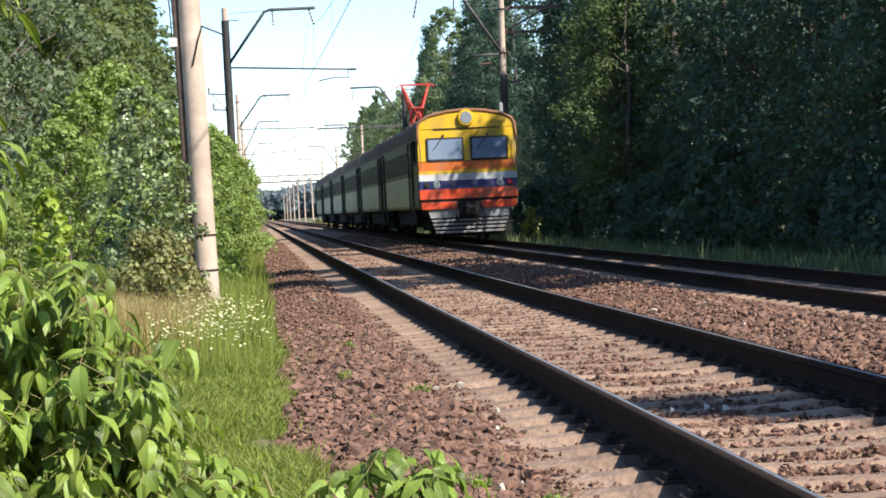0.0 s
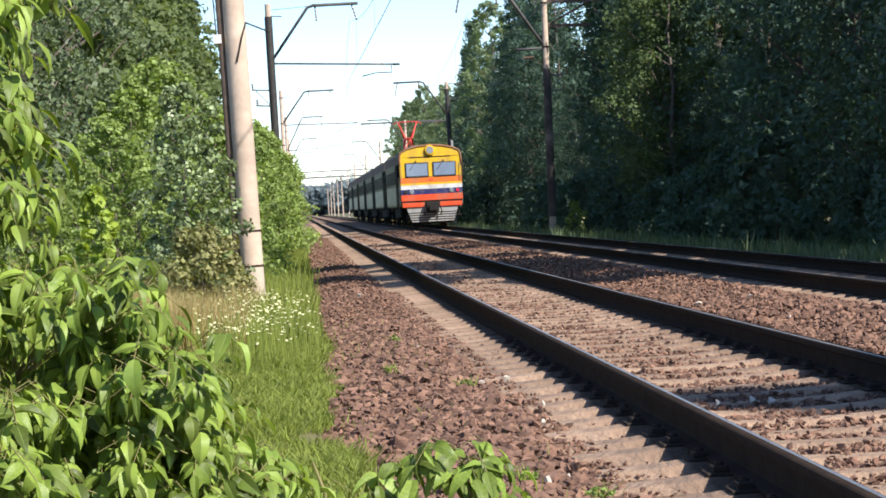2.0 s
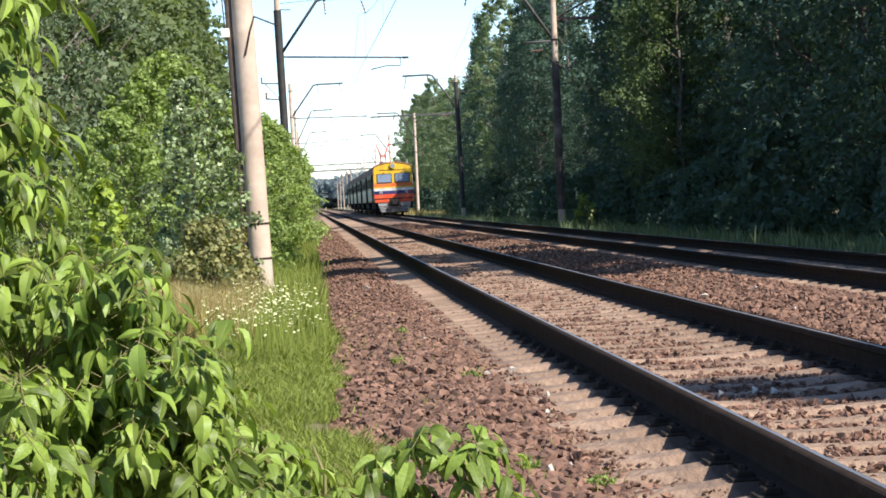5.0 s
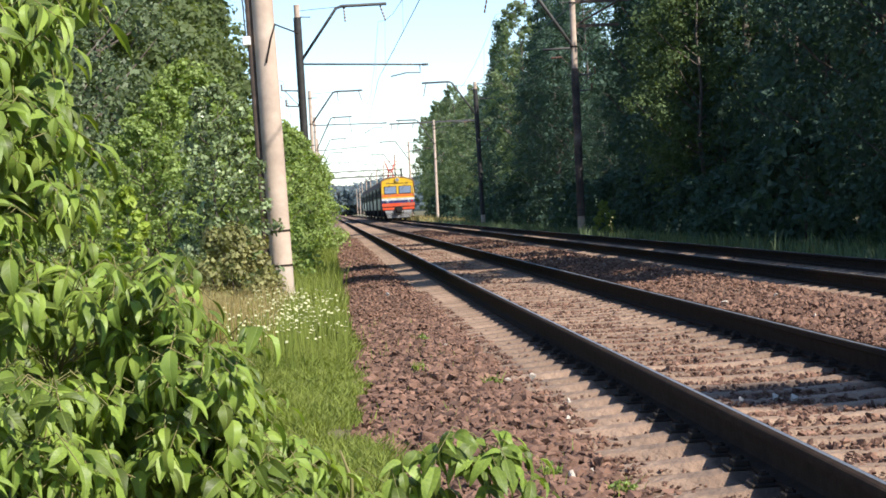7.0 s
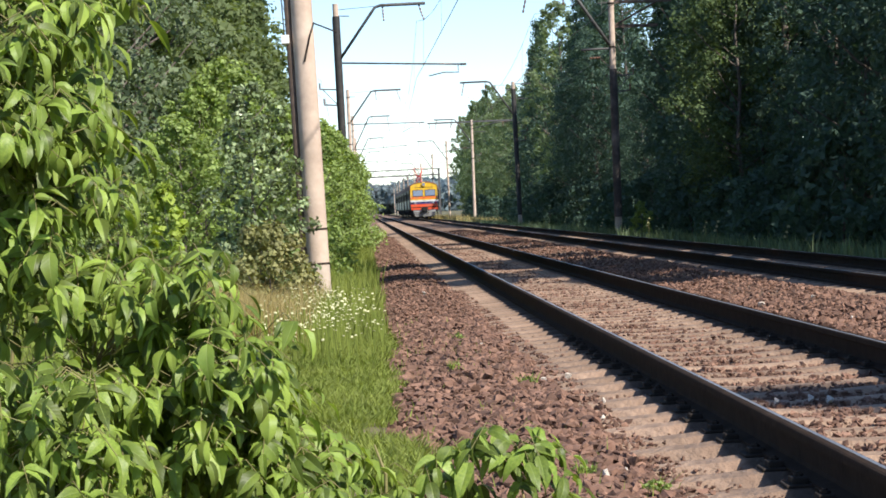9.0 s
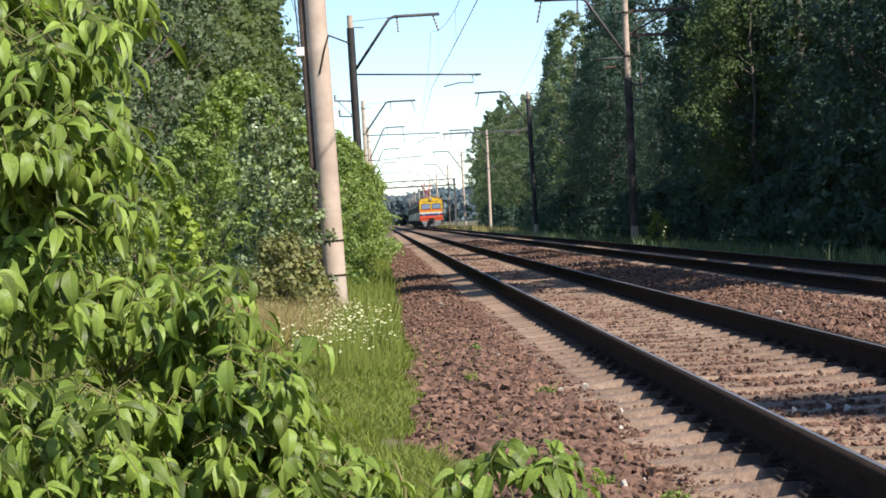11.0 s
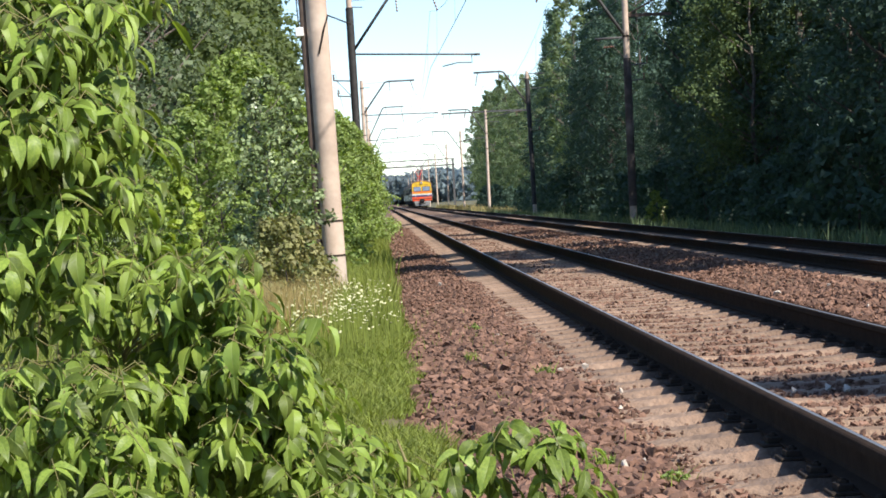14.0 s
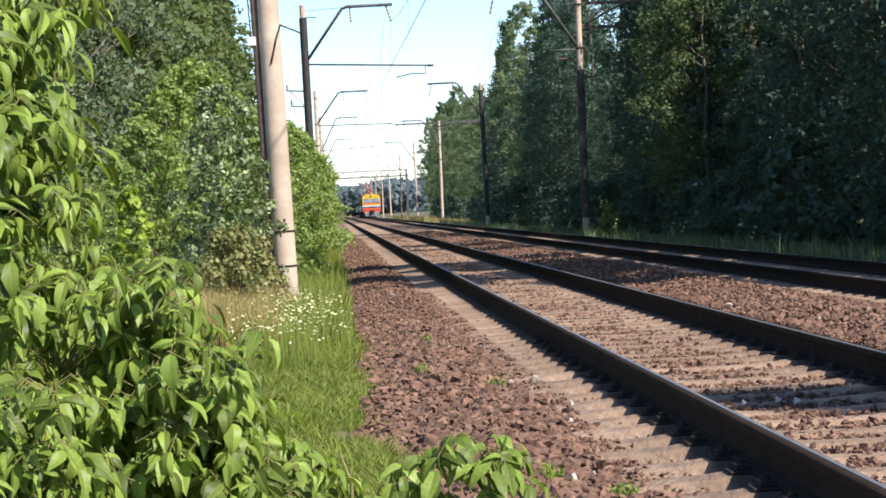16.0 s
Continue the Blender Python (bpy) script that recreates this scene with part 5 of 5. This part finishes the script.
def flowers():
    rg = np.random.default_rng(12)
    vs, fs, o = [], [], 0
    sv, sf, so = [], [], 0
    for i in range(620):
        y = rg.uniform(16.0, 23.0)
        x = rg.normal(-0.46, 0.29)
        if not -1.1 < x < 0.12:
            continue
        h = rg.uniform(0.24, 0.46)
        c = np.array([x + rg.normal() * 0.03, y, ground_z(x, y) + h])
        r = rg.uniform(0.007, 0.019)
        tilt = np.array([rg.normal() * 0.3, -0.25 + rg.normal() * 0.3, 1.0])
        tilt /= np.linalg.norm(tilt)
        u = np.cross(tilt, [1, 0, 0])
        u /= np.linalg.norm(u)
        w = np.cross(tilt, u)
        ring = [c + (u * math.cos(k * math.pi / 4) + w * math.sin(k * math.pi / 4)) * r * (1.0 if k % 2 else 0.72) for k in range(8)]
        vs += ring + [c + tilt * 0.006]
        fs += [(o + k, o + (k + 1) % 8, o + 8) for k in range(8)]
        o += 9
        d = np.array([0.003, 0, 0])
        b = np.array([x, y, ground_z(x, y)])
        sv += [b - d, b + d, c + d, c - d]
        sf.append((so, so + 1, so + 2, so + 3))
        so += 4
    tagged(link_mesh("cream_wildflowers", vs, fs, M_petal), "creamy white flat-headed wildflowers in the grass by the pole", "flowers", kind="stuff")
    tagged(link_mesh("flower_stems", sv, sf, M_grass), "thin green stems of the wildflowers", "flowers", kind="stuff")
    for i, (x, y) in enumerate(((1.06, 13.69), (0.92, 8.85), (1.17, 8.35), (0.62, 15.2), (0.80, 18.4))):
        r2 = np.random.default_rng(50 + i)
        t = empty("ballast_weed", "small green weed tuft rooted between the ballast stones", "weed", "ballast weeds", m=pose(x, y, bed_z(x)))
        k = 26
        v, f = blades(r2, r2.normal(0, 0.03, k), r2.normal(0, 0.03, k), np.zeros(k), r2.uniform(0.05, 0.12, k), r2.uniform(0.006, 0.012, k), 0.7)
        tagged(link_mesh("grass_tuft", v, f, M_grass, t), kind="stuff")
        v, f = flakes(r2, np.array([(0, 0, 0.06), (0.03, 0, 0.04), (-0.03, 0.02, 0.045)]), np.array([0.04, 0.03, 0.03]), 60, 0.022, loose=0.8, aspect=0.7, oval=True)
        tagged(link_mesh("foliage", v, f, M_leafbush, t), kind="stuff")
    for i, (x, y) in enumerate(((10.9, 62), (11.3, 66.5), (10.6, 75), (11.0, 93), (11.4, 54), (10.4, 104))):
        t = empty("pale_weed", "pale flowering weed at the shaded verge", "weed", "pale weeds", m=pose(x, y, ground_z(x, y)))
        r2 = np.random.default_rng(30 + i)
        for c in ((0, 0, 0.75), (0.05, 0, 0.9), (-0.05, 0.05, 0.62)):
            v, f = flakes(r2, np.array([c]), np.array([0.035]), 30, 0.045)
            link_mesh("flower_head", v, f, M_petal, t, "dull white flower head")
        bm = bmesh.new()
        tube(bm, [(0, 0, -0.1), (0.02, 0, 0.4), (0, 0, 0.85)], [0.012, 0.01, 0.006], 5)
        part("stalk", bm, M_twig, t)


flowers()


# ---- ballast stones ----
def stone_data(seed):
    bm = bmesh.new()
    rg = random.Random(seed)
    for i in range(8):
        d = Vector((rg.gauss(0, 1), rg.gauss(0, 1), rg.gauss(0, 1))).normalized()
        bm.verts.new((d.x * rg.uniform(0.8, 1.15), d.y * rg.uniform(0.7, 1.0), d.z * rg.uniform(0.55, 0.8)))
    r = bmesh.ops.convex_hull(bm, input=bm.verts)
    for g in set(r["geom_interior"]) | set(r["geom_unused"]):
        if isinstance(g, bmesh.types.BMVert) and g.is_valid:
            bm.verts.remove(g)
    bmesh.ops.triangulate(bm, faces=bm.faces)
    bm.verts.index_update()
    v = np.array([tuple(x.co) for x in bm.verts])
    f = np.array([[x.index for x in q.verts] for q in bm.faces])
    bm.free()
    return v, f


STONES = [stone_data(200 + i) for i in range(10)]


def rotations(rg, n):
    q = rg.normal(size=(n, 4))
    q /= np.linalg.norm(q, axis=1, keepdims=True)
    w, x, y, z = q.T
    return np.stack([np.stack([1 - 2 * (y * y + z * z), 2 * (x * y - z * w), 2 * (x * z + y * w)], 1),
                     np.stack([2 * (x * y + z * w), 1 - 2 * (x * x + z * z), 2 * (y * z - x * w)], 1),
                     np.stack([2 * (x * z - y * w), 2 * (y * z + x * w), 1 - 2 * (x * x + y * y)], 1)], 1)


def stones():
    rg = np.random.default_rng(77)
    # stretches of the plan: x from, x to, y from, y to, how many, radius from and to, how far they stand up
    plan = ((0.05, 1.24, 7.0, 13.0, 6200, 0.020, 0.058, 0.008), (0.05, 1.24, 13.0, 22.0, 6400, 0.022, 0.060, 0.008), (0.05, 1.30, 22.0, 45.0, 5200, 0.020, 0.046, 0.004),
            (0.05, 1.30, 45.0, 95.0, 3000, 0.028, 0.058, 0.0), (1.12, 1.42, 7.0, 30.0, 2600, 0.014, 0.034, 0.010), (1.35, 1.78, 7.0, 26.0, 900, 0.008, 0.020, 0.004),
            (1.98, 3.36, 8.0, 16.0, 6000, 0.014, 0.038, 0.016), (1.98, 3.36, 16.0, 30.0, 6400, 0.016, 0.040, 0.016), (1.98, 3.36, 30.0, 55.0, 4200, 0.020, 0.042, 0.018), (1.98, 3.36, 55.0, 100.0, 2200, 0.028, 0.05, 0.022),
            (3.5, 3.95, 9.0, 32.0, 1200, 0.008, 0.022, 0.004), (3.9, 4.3, 9.0, 32.0, 2600, 0.014, 0.036, 0.010), (4.2, 6.2, 12.0, 24.0, 6400, 0.022, 0.060, 0.008), (4.2, 6.2, 24.0, 40.0, 4600, 0.022, 0.050, 0.006), (4.2, 6.2, 40.0, 70.0, 2800, 0.026, 0.052, 0.004), (4.2, 6.2, 70.0, 110.0, 2000, 0.030, 0.058, 0.002),
            (6.8, 8.2, 18.0, 60.0, 2400, 0.02, 0.04, -0.01), (8.4, 9.8, 18.0, 60.0, 1600, 0.02, 0.045, 0.0))
    P, R = [], []
    for x0, x1, y0, y1, n, r0, r1, lift in plan:
        x, y = rg.uniform(x0, x1, n), rg.uniform(y0, y1, n)
        r = r0 + (r1 - r0) * rg.random(n) ** 1.6
        z = np.array([bed_z(a) + 0.02 * noise.noise((a * 2.1, b * 2.1, 4)) for a, b in zip(x, y)]) + lift + r * rg.uniform(-0.25, 0.5, n)
        P.append(np.stack([x, y, z], 1))
        R.append(r)
    P, R = np.concatenate(P), np.concatenate(R)
    # heaps of stone in the wide bed between the tracks
    hump = np.array([0.05 * max(0.0, noise.noise((b * 0.22, a * 0.5, 9)) + 0.3) if 4.2 < a < 6.1 else 0 for a, b in P[:, :2]])
    P[:, 2] += hump
    rot = rotations(rg, len(P))
    kind = rg.integers(0, len(STONES), len(P))
    order = np.lexsort((P[:, 1], P[:, 0] > 1.3))
    single = set(order[:300].tolist())
    vs, fs, o = [], [], 0
    for k, (v, f) in enumerate(STONES):
        ids = np.array([i for i in np.nonzero(kind == k)[0] if i not in single])
        a = np.einsum("nij,vj->nvi", rot[ids], v) * np.array([1, 1, 0.8]) * R[ids][:, None, None] + P[ids][:, None, :]
        vs.append(a.reshape(-1, 3))
        fs.append((f[None] + (np.arange(len(ids)) * len(v))[:, None, None]).reshape(-1, 3) + o)
        o += len(ids) * len(v)
    tagged(link_mesh("ballast_stones", np.concatenate(vs), np.concatenate(fs), M_stone, BED, "brown crushed granite stones"), kind="stuff")
    meshes = []
    for v, f in STONES:
        me = bpy.data.meshes.new("stone")
        me.from_pydata(v.tolist(), [], f.tolist())
        me.materials.append(M_stone1)
        meshes.append(me)
    for i in sorted(single):
        s = new("stone", meshes[kind[i]])
        s.parent = BED
        s.matrix_basis = Matrix.Translation(P[i]) @ Matrix(rot[i].tolist()).to_4x4() @ Matrix.Scale(float(R[i]), 4)
    pale = bpy.data.meshes.new("pale_stone")
    pale.from_pydata(STONES[3][0].tolist(), [], STONES[3][1].tolist())
    pale.materials.append(M_pale)
    for x, y, r in ((1.38, 14.18, 0.055), (1.18, 13.89, 0.05), (1.0, 8.71, 0.05), (1.12, 8.95, 0.03), (2.59, 11.8, 0.05), (2.67, 11.65, 0.055), (2.38, 11.78, 0.04), (4.31, 21.95, 0.08), (0.78, 28.5, 0.06), (5.02, 22.5, 0.06), (0.95, 17.5, 0.04), (1.42, 12.4, 0.035), (1.30, 11.4, 0.03), (4.6, 19.0, 0.04)):
        s = new("pale_stone", pale)
        s.matrix_basis = pose(x, y, max(bed_z(x), -0.04) + 0.35 * r + 0.02, 20 * x, 33 * y, 50 * y) @ Matrix.Scale(r * 0.7, 4)
        s.parent = BED


stones()


# ---- what moves ----
def motions():
    z = DROP2 + 0.186
    walk(TRAIN, [(t, pose(C2, y, z)) for t, y in (
        (0.0, 70.0), (0.5, 81.0), (1.0, 92.0), (1.5, 102.7), (2.0, 112.6), (2.5, 123.0), (3.0, 134.0), (3.5, 144.8), (4.0, 155.2), (5.0, 174.6), (6.0, 193.8),
        (6.5, 203.2), (7.0, 212.3), (8.0, 231.5), (9.0, 252.3), (10.0, 274.0), (11.0, 296.0), (11.5, 306.5), (12.0, 315.5), (13.0, 333.0), (14.0, 351.5), (15.0, 369.0), (16.0, 384.4))])


motions()
